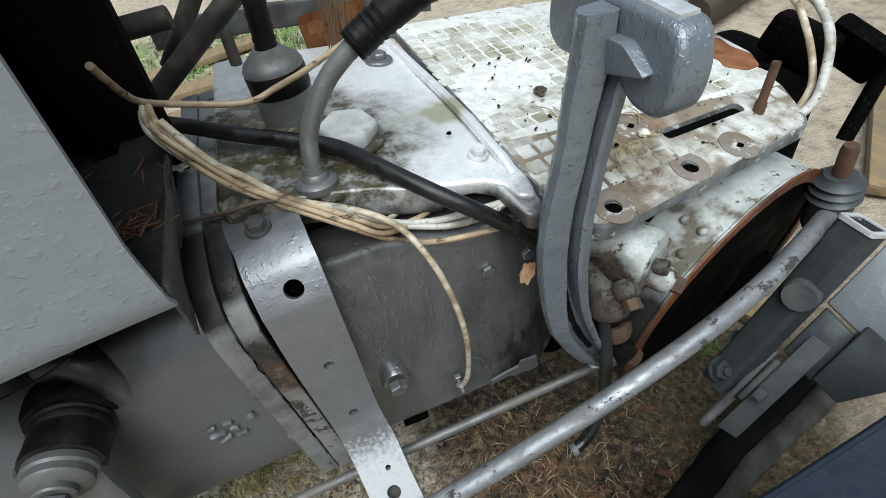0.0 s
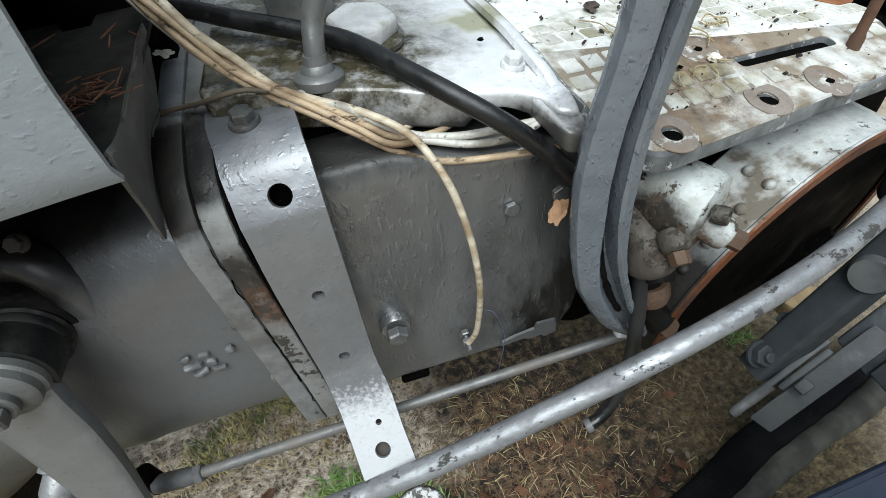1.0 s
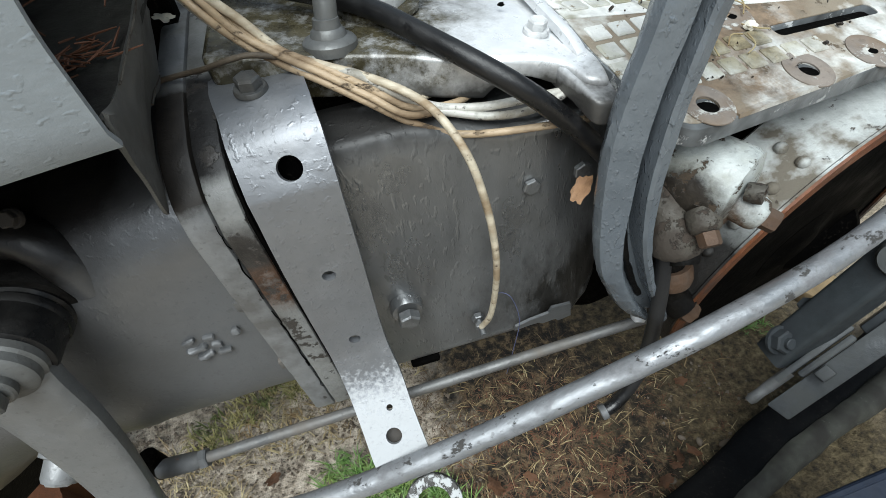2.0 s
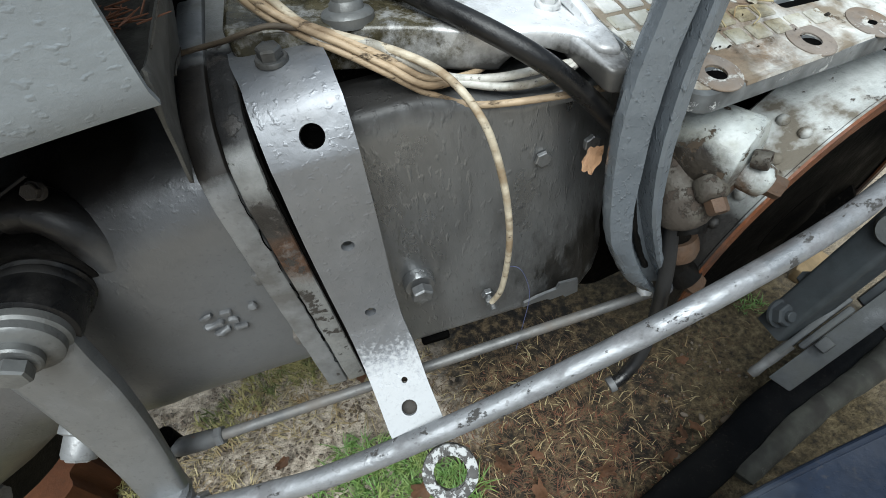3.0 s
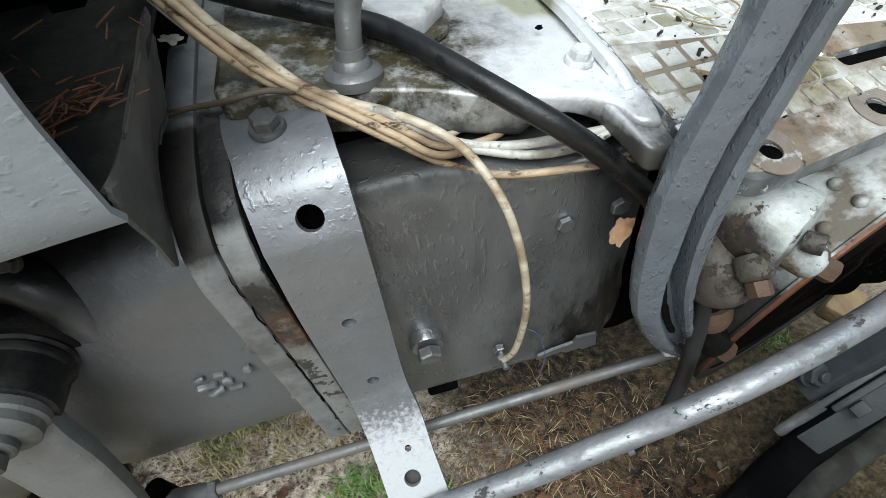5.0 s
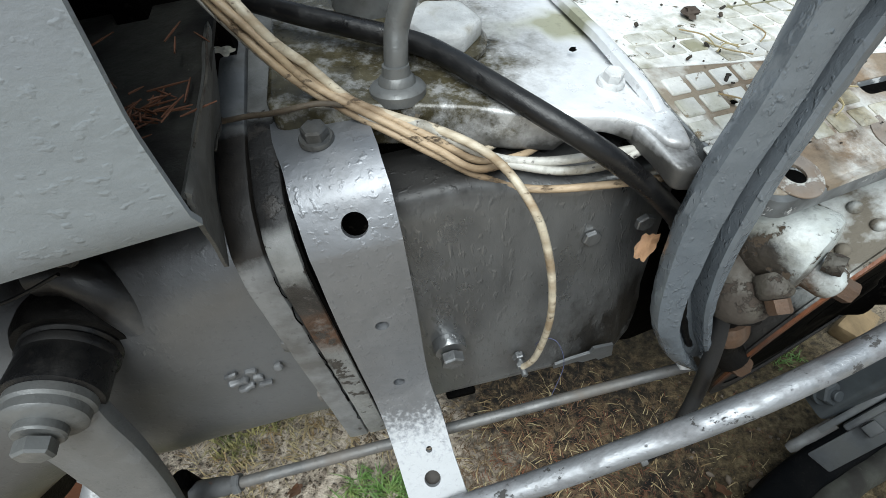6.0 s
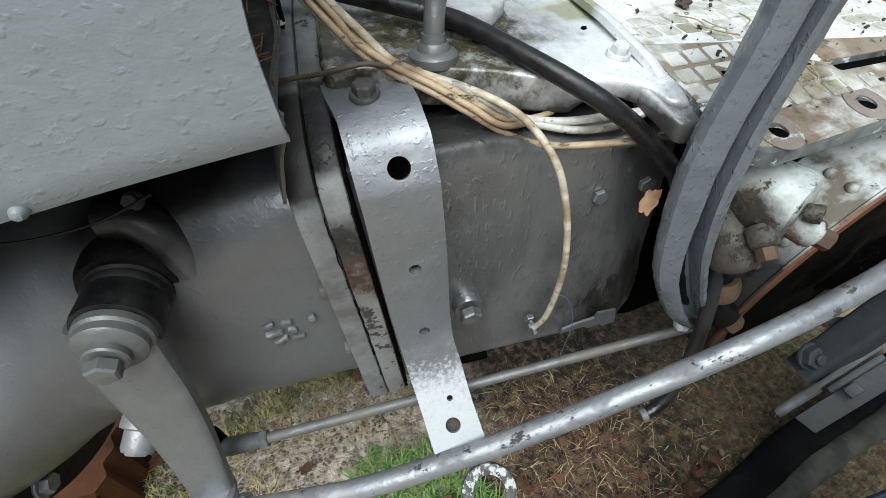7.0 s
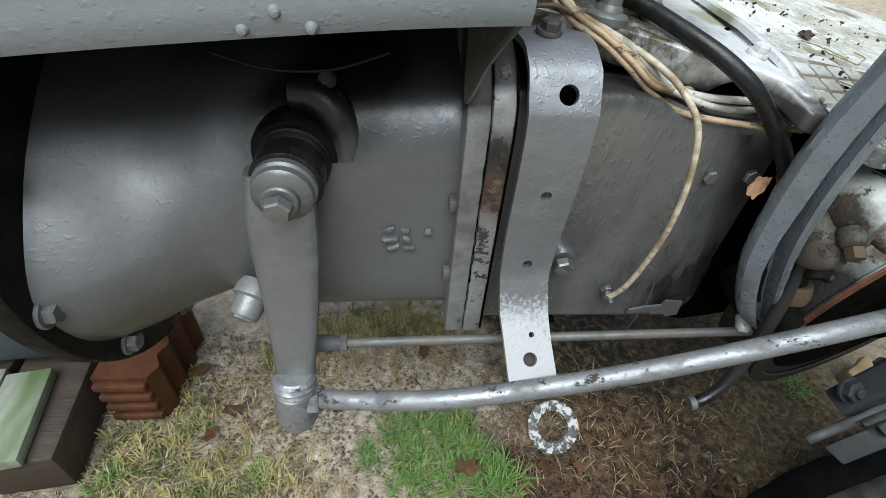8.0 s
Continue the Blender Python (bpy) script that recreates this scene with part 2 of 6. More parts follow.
hose_rubber = mat("hose_rubber", (0.005, 0.005, 0.0055), 0.32, 0.0, spec=0.5, dark=(0.012, 0.012, 0.0125), dark_scale=20, grain=0.08, bump=0.15, bump_scale=140)
tyre_rubber = mat("tyre_rubber", (0.003, 0.0034, 0.004), 0.6, 0.0, spec=0.05, dark=(0.01, 0.01, 0.01), dark_scale=8, bump=0.4)
wire_skin = mat("cream_wire", (0.50, 0.44, 0.335), 0.45, 0.0, dark=(0.27, 0.20, 0.125), dark_scale=45, dark_cut=(0.42, 0.62), dark_detail=6.0, chip=(0.13, 0.095, 0.06), chip_scale=110, chip_cut=(0.60, 0.67), bump=0.7, stretch=(0.35, 1, 1))
wire_brown = mat("tan_wire", (0.40, 0.30, 0.195), 0.45, 0.0, dark=(0.17, 0.115, 0.066), dark_scale=45, dark_cut=(0.45, 0.66), dark_detail=6.0, chip=(0.07, 0.05, 0.033), chip_scale=75, chip_cut=(0.585, 0.65), bump=0.7, stretch=(0.35, 1, 1))
wire_grey = mat("grey_wire", (0.50, 0.49, 0.45), 0.5, 0.05, dark=(0.24, 0.22, 0.18), dark_scale=35, dark_cut=(0.45, 0.65), dark_detail=5.0, chip=(0.06, 0.05, 0.05), chip_scale=95, chip_cut=(0.57, 0.63), bump=0.5)
rust = mat("rust", (0.08, 0.04, 0.022), 0.85, 0.0, dark=(0.05, 0.03, 0.02), dark_scale=20, chip=(0.26, 0.16, 0.10), chip_scale=40, bump=0.7)
# real rust; the patch paints the drum's inner shade, blacker downward
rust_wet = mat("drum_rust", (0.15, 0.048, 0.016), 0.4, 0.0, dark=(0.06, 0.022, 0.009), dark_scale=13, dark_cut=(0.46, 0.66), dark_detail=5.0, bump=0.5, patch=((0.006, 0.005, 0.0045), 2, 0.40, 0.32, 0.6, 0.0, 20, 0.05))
# patch paints the footplate's shade; beside the cylinder, grime and shade together
drum_paint = mat("drum_paint", (0.43, 0.45, 0.44), 0.5, 0.1, dark=(0.12, 0.105, 0.082), dark_scale=15, dark_cut=(0.53, 0.61), dark_detail=6.0, chip=(0.06, 0.045, 0.035), chip_scale=34, chip_cut=(0.60, 0.63), bump=0.7, stain_or_shade=[((0.018, 0.015, 0.012), (0.330, 0.01, 0.570), 0.035, 0.060, 0.5)], patch=((0.012, 0.011, 0.010), 2, 0.545, 0.49, 0.6, 0.0, 20, 0.05))
# black for grease and crumbs, and for painted shade in holes and hollows
black_void = mat("grease_and_shade_black", (0.0015, 0.0014, 0.0013), 0.7, 0.0, spec=0.03, chip=(0.010, 0.009, 0.008), chip_scale=40, chip_cut=(0.66, 0.74), bump=0.5)
axle_paint = mat("axle_paint", (0.045, 0.054, 0.060), 0.45, 0.2, dark=(0.03, 0.035, 0.04), dark_scale=12, lumps=0.3, bump=0.35, chip=(0.33, 0.35, 0.36), chip_scale=40, chip_cut=(0.70, 0.76))
blue_paint = mat("blue_paint", (0.010, 0.016, 0.030), 0.4, 0.0, spec=0.35, dark=(0.05, 0.062, 0.08), dark_scale=9, dark_cut=(0.56, 0.74), bump=0.25, lumps=0.2)
bare_edge = mat("bare_steel", (0.75, 0.77, 0.79), 0.4, 0.6, bump=0.3)
brown_steel = mat("brown_steel", (0.085, 0.032, 0.014), 0.6, 0.0, spec=0.2, dark=(0.045, 0.018, 0.009), dark_scale=14, dark_cut=(0.42, 0.62), bump=0.4, stretch=(1, 1, 0.3))
green_wood = mat("mossy_plank", (0.24, 0.26, 0.21), 0.75, 0.0, dark=(0.085, 0.13, 0.045), dark_scale=9, dark_cut=(0.56, 0.72), chip=(0.12, 0.11, 0.085), chip_scale=34, chip_cut=(0.62, 0.70), bump=0.5, stretch=(1, 0.25, 1))
old_wood = mat("weathered_timber", (0.038, 0.026, 0.018), 0.7, 0.0, dark=(0.062, 0.045, 0.034), dark_scale=18, bump=0.6, stretch=(0.2, 1, 1))
pale_wood = mat("pale_timber", (0.24, 0.17, 0.09), 0.8, 0.0, dark=(0.15, 0.12, 0.08), dark_scale=18, bump=0.6, stretch=(1, 0.2, 1))
leaf_skin = mat("dry_leaf", (0.15, 0.075, 0.04), 0.7, 0.0, dark=(0.16, 0.07, 0.03), dark_scale=50, bump=0.5, vary=0.35)
pale_leaf = mat("pale_leaf", (0.50, 0.30, 0.17), 0.65, 0.0, dark=(0.20, 0.10, 0.05), dark_scale=45, bump=0.5)
stone_chip = mat("pale_chip", (0.70, 0.66, 0.56), 0.7, 0.0, bump=0.5)
moss_green = mat("mossy_grass", (0.34, 0.30, 0.12), 0.6, 0.0, dark=(0.09, 0.11, 0.03), dark_scale=18, dark_cut=(0.42, 0.6), bump=0.0)
back_paint = mat("worn_back_paint", (0.66, 0.66, 0.63), 0.5, 0.1, dark=(0.16, 0.15, 0.085), dark_scale=11, dark_cut=(0.56, 0.66), dark_detail=6.0, chip=(0.10, 0.085, 0.055), chip_scale=55, chip_cut=(0.61, 0.64), bump=0.6, bump_scale=120)
grass_green = mat("green_grass", (0.115, 0.22, 0.055), 0.5, 0.0, dark=(0.20, 0.24, 0.07), dark_scale=30, bump=0.0)
grass_dry = mat("dry_grass", (0.36, 0.30, 0.165), 0.7, 0.0, dark=(0.24, 0.16, 0.075), dark_scale=22, dark_cut=(0.4, 0.65), bump=0.0)
needle = mat("pine_needles", (0.15, 0.060, 0.030), 0.7, 0.0, dark=(0.11, 0.045, 0.022), dark_scale=30, bump=0.0)
brick_rust = mat("orange_rust", (0.17, 0.058, 0.021), 0.9, 0.0, dark=(0.30, 0.13, 0.045), dark_scale=10, dark_cut=(0.45, 0.65), chip=(0.07, 0.045, 0.03), chip_scale=16, bump=0.8)


def ground_material():
    """Damp soil: brown litter, sandy clay and grey mud in patches, with small stones in the relief."""
    m = bpy.data.materials.new("soil")
    m.use_nodes = True
    n, l = m.node_tree.nodes, m.node_tree.links
    bsdf = n["Principled BSDF"]
    pos = n.new("ShaderNodeNewGeometry").outputs["Position"]

    def tex(scale, detail=8.0):
        t = n.new("ShaderNodeTexNoise")
        t.inputs["Scale"].default_value, t.inputs["Detail"].default_value, t.inputs["Roughness"].default_value = scale, detail, 0.65
        l.new(pos, t.inputs["Vector"])
        return t.outputs["Fac"]

    def ramp(fac, stops):
        r = n.new("ShaderNodeValToRGB")
        while len(r.color_ramp.elements) < len(stops):
            r.color_ramp.elements.new(0.5)
        for e, (p, c) in zip(r.color_ramp.elements, stops):
            e.position, e.color = p, (*c, 1)
        l.new(fac, r.inputs[0])
        return r.outputs[0]

    def mix(fac, a, b):
        x = n.new("ShaderNodeMix")
        x.data_type = "RGBA"
        for s, v in ((0, fac), (6, a), (7, b)):
            l.new(v, x.inputs[s]) if not isinstance(v, float) else setattr(x.inputs[s], "default_value", v)
        return x.outputs[2]

    litter = ramp(tex(55), [(0.38, (0.006, 0.0045, 0.003)), (0.5, (0.036, 0.026, 0.014)), (0.64, (0.20, 0.14, 0.075))])
    sand = ramp(tex(80), [(0.34, (0.022, 0.016, 0.008)), (0.5, (0.115, 0.085, 0.042)), (0.68, (0.24, 0.185, 0.10))])
    mud = ramp(tex(48), [(0.34, (0.17, 0.135, 0.095)), (0.5, (0.52, 0.44, 0.35)), (0.66, (0.72, 0.63, 0.52))])
    yard = ramp(tex(22), [(0.34, (0.10, 0.075, 0.05)), (0.5, (0.46, 0.375, 0.28)), (0.68, (0.66, 0.56, 0.44))])
    sep = n.new("ShaderNodeSeparateXYZ")
    l.new(pos, sep.inputs[0])

    def slope(lo, hi, wob, axis=0):
        ad = n.new("ShaderNodeMath")
        ad.operation = "MULTIPLY_ADD"
        l.new(tex(wob, 4.0), ad.inputs[0])
        ad.inputs[1].default_value = 0.7
        l.new(sep.outputs[axis], ad.inputs[2])
        r = n.new("ShaderNodeMapRange")
        r.inputs["From Min"].default_value, r.inputs["From Max"].default_value = lo + 0.35, hi + 0.35
        l.new(ad.outputs[0], r.inputs["Value"])
        return r.outputs[0]

    a = mix(slope(-0.12, 0.05, 5.0), mud, litter)
    far = n.new("ShaderNodeVectorMath")
    far.operation = "DISTANCE"
    l.new(pos, far.inputs[0])
    far.inputs[1].default_value = (0.05, -0.15, 0)
    spread = n.new("ShaderNodeMath")
    spread.operation = "MULTIPLY_ADD"
    l.new(tex(1.7, 5.0), spread.inputs[0])
    spread.inputs[1].default_value = 1.2
    l.new(far.outputs["Value"], spread.inputs[2])
    rim = n.new("ShaderNodeMapRange")
    rim.inputs["From Min"].default_value, rim.inputs["From Max"].default_value = 1.3, 1.9
    l.new(spread.outputs[0], rim.inputs["Value"])
    wide = ramp(tex(0.6, 6.0), [(0.40, (0.42, 0.35, 0.265)), (0.55, (0.60, 0.515, 0.40))])
    col = mix(rim.outputs[0], mix(slope(0.30, 0.52, 6.0), a, sand), mix(0.5, yard, wide))
    l.new(col, bsdf.inputs["Base Color"])
    bsdf.inputs["Roughness"].default_value = 0.85
    b = n.new("ShaderNodeBump")
    b.inputs["Strength"].default_value, b.inputs["Distance"].default_value = 1.0, 0.02
    l.new(tex(90, 10.0), b.inputs["Height"])
    l.new(b.outputs[0], bsdf.inputs["Normal"])
    return m


soil = ground_material()

# ---- shaping helpers ----
V = Vector


def finish(bm, angle=35):
    bmesh.ops.recalc_face_normals(bm, faces=bm.faces)
    me = bpy.data.meshes.new("mesh")
    bm.to_mesh(me)
    bm.free()
    me.polygons.foreach_set("use_smooth", [True] * len(me.polygons))
    me.set_sharp_from_angle(angle=radians(angle))
    return me


def part(name, bm, material, parent=None, label="", angle=35):
    """One mesh object, in world coordinates, under a thing or a part."""
    me = finish(bm, angle)
    me.name = name
    me.materials.append(material)
    ob = new(name, me)
    if parent is not None:
        ob.parent = parent
        m = Matrix.Translation(parent.matrix_world.translation)
        base = parent
        at = V((0, 0, 0))
        while base is not None:
            at += base.location
            base = base.parent
        ob.location = (0, 0, 0)
        me.transform(Matrix.Translation(-at))
    return tagged(ob, label)


def thing(name, at, label, category, group="", kind=""):
    ob = new(name)
    ob.empty_display_size = 0.02
    ob.location = at
    return tagged(ob, label, category, group, kind)


def solo(name, bm, material, label, category, group="", kind="", angle=35):
    """A thing of one mesh."""
    return tagged(part(name, bm, material, None, "", angle), label, category, group, kind)


def bm_():
    return bmesh.new()


def merge(bm, other):
    me = bpy.data.meshes.new("tmp")
    other.to_mesh(me)
    other.free()
    bm.from_mesh(me)
    bpy.data.meshes.remove(me)


def bevel(bm, off, seg=2, angle=30):
    edges = [e for e in bm.edges if len(e.link_faces) == 2 and e.calc_face_angle(0) > radians(angle)]
    bmesh.ops.bevel(bm, geom=edges, offset=off, segments=seg, profile=0.5, affect="EDGES", clamp_overlap=True)
    return bm


def box(c, s, rot=None, off=0.0, seg=2):
    bm = bm_()
    bmesh.ops.create_cube(bm, size=1)
    bmesh.ops.scale(bm, vec=s, verts=bm.verts)
    if off:
        bevel(bm, off, seg)
    m = Matrix.Translation(c) @ (rot.to_4x4() if rot is not None else Matrix())
    bm.transform(m)
    return bm


def frame_of(axis, hint=(0, 0, 1)):
    """A rotation whose z runs along axis."""
    z = V(axis).normalized()
    h = V(hint)
    if abs(z.dot(h.normalized())) > 0.97:
        h = V((1, 0, 0))
    x = h.cross(z).normalized()
    return Matrix((x, z.cross(x), z)).transposed()


def turned(p0, p1, profile, seg=32, hint=(0, 0, 1), hollow=False):
    """A turned solid from p0 to p1: profile of (radius, share of the length)."""
    p0, p1 = V(p0), V(p1)
    r = frame_of(p1 - p0, hint)
    length = (p1 - p0).length
    bm = bm_()
    rings = []
    for rad, h in profile:
        ring = [bm.verts.new(p0 + r @ V((rad * math.cos(a), rad * math.sin(a), h * length))) for a in (2 * math.pi * i / seg for i in range(seg))]
        rings.append(ring)
    for a, b in zip(rings, rings[1:] + (rings[:1] if hollow else [])):
        for i in range(seg):
            bm.faces.new((a[i], a[(i + 1) % seg], b[(i + 1) % seg], b[i]))
    if not hollow:
        bm.faces.new(rings[0][::-1])
        bm.faces.new(rings[-1])
    return bm


def rod(p0, p1, rad, seg=20, off=0.12):
    length = (V(p1) - V(p0)).length
    o = min(rad * off / length, 0.3)
    return turned(p0, p1, [(rad * (1 - off), 0), (rad, o), (rad, 1 - o), (rad * (1 - off), 1)], seg)


def curve_points(pts, steps=8):
    """Points on a smooth line through pts."""
    pts = [V(p) for p in pts]
    out = []
    for i in range(len(pts) - 1):
        a, b, c, d = pts[max(i - 1, 0)], pts[i], pts[i + 1], pts[min(i + 2, len(pts) - 1)]
        for k in range(steps):
            t = k / steps
            out.append(0.5 * ((2 * b) + (c - a) * t + (2 * a - 5 * b + 4 * c - d) * t * t + (3 * b - a - 3 * c + d) * t ** 3))
    out.append(pts[-1])
    return out


def sweep(pts, section, steps=8, scale=None, up=(0, 0, 1), smooth=True):
    """Carry a closed section (list of (u, v)) along a line; scale(t) widens it on the way."""
    path = curve_points(pts, steps) if smooth else [V(p) for p in pts]
    bm = bm_()
    rings = []
    x = None
    for i, p in enumerate(path):
        d = (path[min(i + 1, len(path) - 1)] - path[max(i - 1, 0)]).normalized()
        if x is None:
            h = V(up)
            if abs(h.normalized().dot(d)) > 0.95:
                h = V((1, 0, 0))
            x = h.cross(d).normalized()
        else:
            x = (x - d * x.dot(d)).normalized()
        y = d.cross(x)
        s = scale(i / (len(path) - 1)) if scale else 1.0
        rings.append([bm.verts.new(p + x * u * s + y * v * s) for u, v in section])
    k = len(section)
    for a, b in zip(rings, rings[1:]):
        for i in range(k):
            bm.faces.new((a[i], a[(i + 1) % k], b[(i + 1) % k], b[i]))
    bm.faces.new(rings[0][::-1])
    bm.faces.new(rings[-1])
    return bm


def circle(r, seg=12):
    return [(r * math.cos(2 * math.pi * i / seg), r * math.sin(2 * math.pi * i / seg)) for i in range(seg)]


def tube(pts, r, seg=12, steps=8, scale=None):
    return sweep(pts, circle(r, seg), steps, scale)


def prism(outline, to_world, depth, off=0.0, seg=2):
    """An outline of (u, v) pushed out along w; to_world(u, v, w) places it."""
    bm = bm_()
    a = [bm.verts.new((u, v, 0)) for u, v in outline]
    f = bm.faces.new(a)
    r = bmesh.ops.extrude_face_region(bm, geom=[f])
    bmesh.ops.translate(bm, vec=(0, 0, depth), verts=[g for g in r["geom"] if isinstance(g, bmesh.types.BMVert)])
    bmesh.ops.recalc_face_normals(bm, faces=bm.faces)
    if off:
        bevel(bm, off, seg, 50)
    for v in bm.verts:
        v.co = to_world(*v.co)
    return bm


def hexagon(p, axis, flat, height, turn=0.0):
    """Hex head with a chamfered top, its foot at p."""
    p = V(p)
    r = frame_of(axis)
    bm = bm_()
    rad = flat / math.sqrt(3)
    rings = []
    for k, h in ((1, 0), (1, height * 0.82), (0.86, height)):
        rings.append([bm.verts.new(p + r @ V((rad * k * math.cos(turn + math.pi / 3 * i), rad * k * math.sin(turn + math.pi / 3 * i), h))) for i in range(6)])
    for a, b in zip(rings, rings[1:]):
        for i in range(6):
            bm.faces.new((a[i], a[(i + 1) % 6], b[(i + 1) % 6], b[i]))
    bm.faces.new(rings[-1])
    bm.faces.new(rings[0][::-1])
    bevel(bm, flat * 0.03, 1, 20)
    return bm


def bolt(parent, p, axis, flat=0.022, height=0.012, washer=0.019, material=None, turn=0.0, name="bolt", label=""):
    """A hex bolt with its washer, under the thing that it holds."""
    p, d = V(p), V(axis).normalized()
    b = part(name, hexagon(p + d * 0.0035, d, flat, height * 0.72, turn), material or bolt_paint, parent, label, 25)
    if washer:
        part("washer", turned(p, p + d * 0.004, [(washer, 0), (washer, 0.6), (washer * 0.93, 1)], 24), material or bolt_paint, b)
    return b


def bumps(bm, size, scale, seed=0.0):
    """Push the verts about a little along their normals, as in a rough casting."""
    bm.normal_update()
    for v in bm.verts:
        v.co += v.normal * size * (noise.noise(v.co * scale + V((seed, 0, 0))))

pipe_skin = mat("weathered_pipe", (0.05, 0.05, 0.04), 0.75, 0.0, dark=(0.02, 0.018, 0.014), dark_scale=16, dark_cut=(0.42, 0.62), chip=(0.11, 0.115, 0.095), chip_scale=40, chip_cut=(0.62, 0.70), bump=0.5)
boss_skin = mat("boss_skin", (0.2, 0.17, 0.145), 0.7, 0.05, dark=(0.17, 0.12, 0.08), dark_scale=22, dark_cut=(0.42, 0.65), chip=(0.45, 0.44, 0.41), chip_scale=50, chip_cut=(0.55, 0.60), bump=0.6)
brown_straw = mat("brown_straw", (0.13, 0.083, 0.044), 0.7, 0.0, dark=(0.09, 0.055, 0.03), dark_scale=30, dark_cut=(0.4, 0.6), bump=0.0)
clod_skin = mat("soil_clod", (0.2, 0.165, 0.13), 0.9, 0.0, dark=(0.10, 0.075, 0.052), dark_scale=12, dark_cut=(0.4, 0.6), bump=0.5)
dull_rod = mat("dull_rod", (0.125, 0.125, 0.123), 0.5, 0.4, dark=(0.13, 0.11, 0.09), dark_scale=20, dark_cut=(0.45, 0.7), bump=0.3)
# black for grimy parts, and for painted shade in the pedal groove
grime = mat("grime_and_shade_black", (0.004, 0.0037, 0.0034), 0.45, 0.0, spec=0.14, dark=(0.009, 0.008, 0.007), dark_scale=25, dark_cut=(0.5, 0.7), bump=0.5)

ring_paint = mat("speckled_ring", (0.05, 0.048, 0.045), 0.5, 0.1, dark=(0.03, 0.027, 0.024), dark_scale=30, chip=(0.40, 0.41, 0.41), chip_scale=130, chip_cut=(0.485, 0.53), bump=0.5)

strut_skin = mat("strut_skin", (0.06, 0.052, 0.045), 0.65, 0.1, dark=(0.02, 0.017, 0.014), dark_scale=18, dark_cut=(0.4, 0.6), chip=(0.12, 0.07, 0.04), chip_scale=40, chip_cut=(0.62, 0.68), bump=0.5)
black_crumb = mat("black_crumb", (0.02, 0.016, 0.012), 0.8, 0.0, dark=(0.06, 0.045, 0.03), dark_scale=60, bump=0.3)
plug_paint = mat("plug_paint", (0.52, 0.53, 0.53), 0.6, 0.0, dark=(0.25, 0.23, 0.18), dark_scale=30, dark_cut=(0.52, 0.7), dark_detail=6.0, bump=0.5)
# brown rust patch, then a dark one painting the shade at lower left
cylinder_white = mat("cylinder_white", (0.37, 0.395, 0.385), 0.32, 0.0, dark=(0.27, 0.27, 0.22), dark_scale=20, dark_cut=(0.48, 0.68), dark_detail=6.0, chip=(0.05, 0.035, 0.022), chip_scale=42, chip_cut=(0.565, 0.59), bump=0.6, stain_or_shade=[((0.10, 0.055, 0.030), (0.312, -0.052, 0.566), 0.014, 0.032, 0.5, 0.3), ((0.030, 0.024, 0.018), (0.272, -0.030, 0.575), 0.030, 0.048, 0.45)])
blue_thread = mat("blue_thread", (0.06, 0.07, 0.14), 0.6, 0.0, bump=0.0)
plate_edge = mat("plate_edge", (0.19, 0.205, 0.215), 0.34, 0.3, dark=(0.05, 0.052, 0.052), dark_scale=18, dark_cut=(0.42, 0.65), chip=(0.50, 0.51, 0.51), chip_scale=34, chip_cut=(0.58, 0.61), lumps=0.3, bump=0.5)
wire_dark = mat("brown_wire", (0.085, 0.066, 0.046), 0.55, 0.0, dark=(0.07, 0.05, 0.033), dark_scale=30, dark_cut=(0.42, 0.65), dark_detail=5.0, bump=0.5)


def holed(outline, holes, to_world, depth, off=0.0):
    """A plate with round or long holes through it; outline and holes are loops of (u, v)."""
    bm = bm_()
    edges = []
    for loop in [outline] + holes:
        vs = [bm.verts.new((u, v, 0)) for u, v in loop]
        edges += [bm.edges.new((a, b)) for a, b in zip(vs, vs[1:] + vs[:1])]
    bmesh.ops.triangle_fill(bm, use_beauty=True, use_dissolve=False, edges=edges)
    r = bmesh.ops.extrude_face_region(bm, geom=list(bm.faces))
    bmesh.ops.translate(bm, vec=(0, 0, depth), verts=[g for g in r["geom"] if isinstance(g, bmesh.types.BMVert)])
    bmesh.ops.recalc_face_normals(bm, faces=bm.faces)
    if off:
        bevel(bm, off, 2, 50)
    for v in bm.verts:
        v.co = to_world(*v.co)
    return bm


def ring_of(u, v, ru, rv=None, seg=20, turn=0.0):
    rv = rv or ru
    c, s = math.cos(turn), math.sin(turn)
    pts = [(ru * math.cos(2 * math.pi * i / seg), rv * math.sin(2 * math.pi * i / seg)) for i in range(seg)]
    return [(u + c * a - s * b, v + s * a + c * b) for a, b in pts]


def rounded(pts, r, seg=5):
    """A loop with its corners rounded."""
    out = []
    k = len(pts)
    for i in range(k):
        p, a, b = V((*pts[i], 0)), V((*pts[i - 1], 0)), V((*pts[(i + 1) % k], 0))
        ra = min(r, (a - p).length * 0.45, (b - p).length * 0.45)
        s, e = p + (a - p).normalized() * ra, p + (b - p).normalized() * ra
        for j in range(seg + 1):
            t = j / seg
            q = s * (1 - t) ** 2 + p * 2 * t * (1 - t) + e * t * t
            out.append((q.x, q.y))
    return out


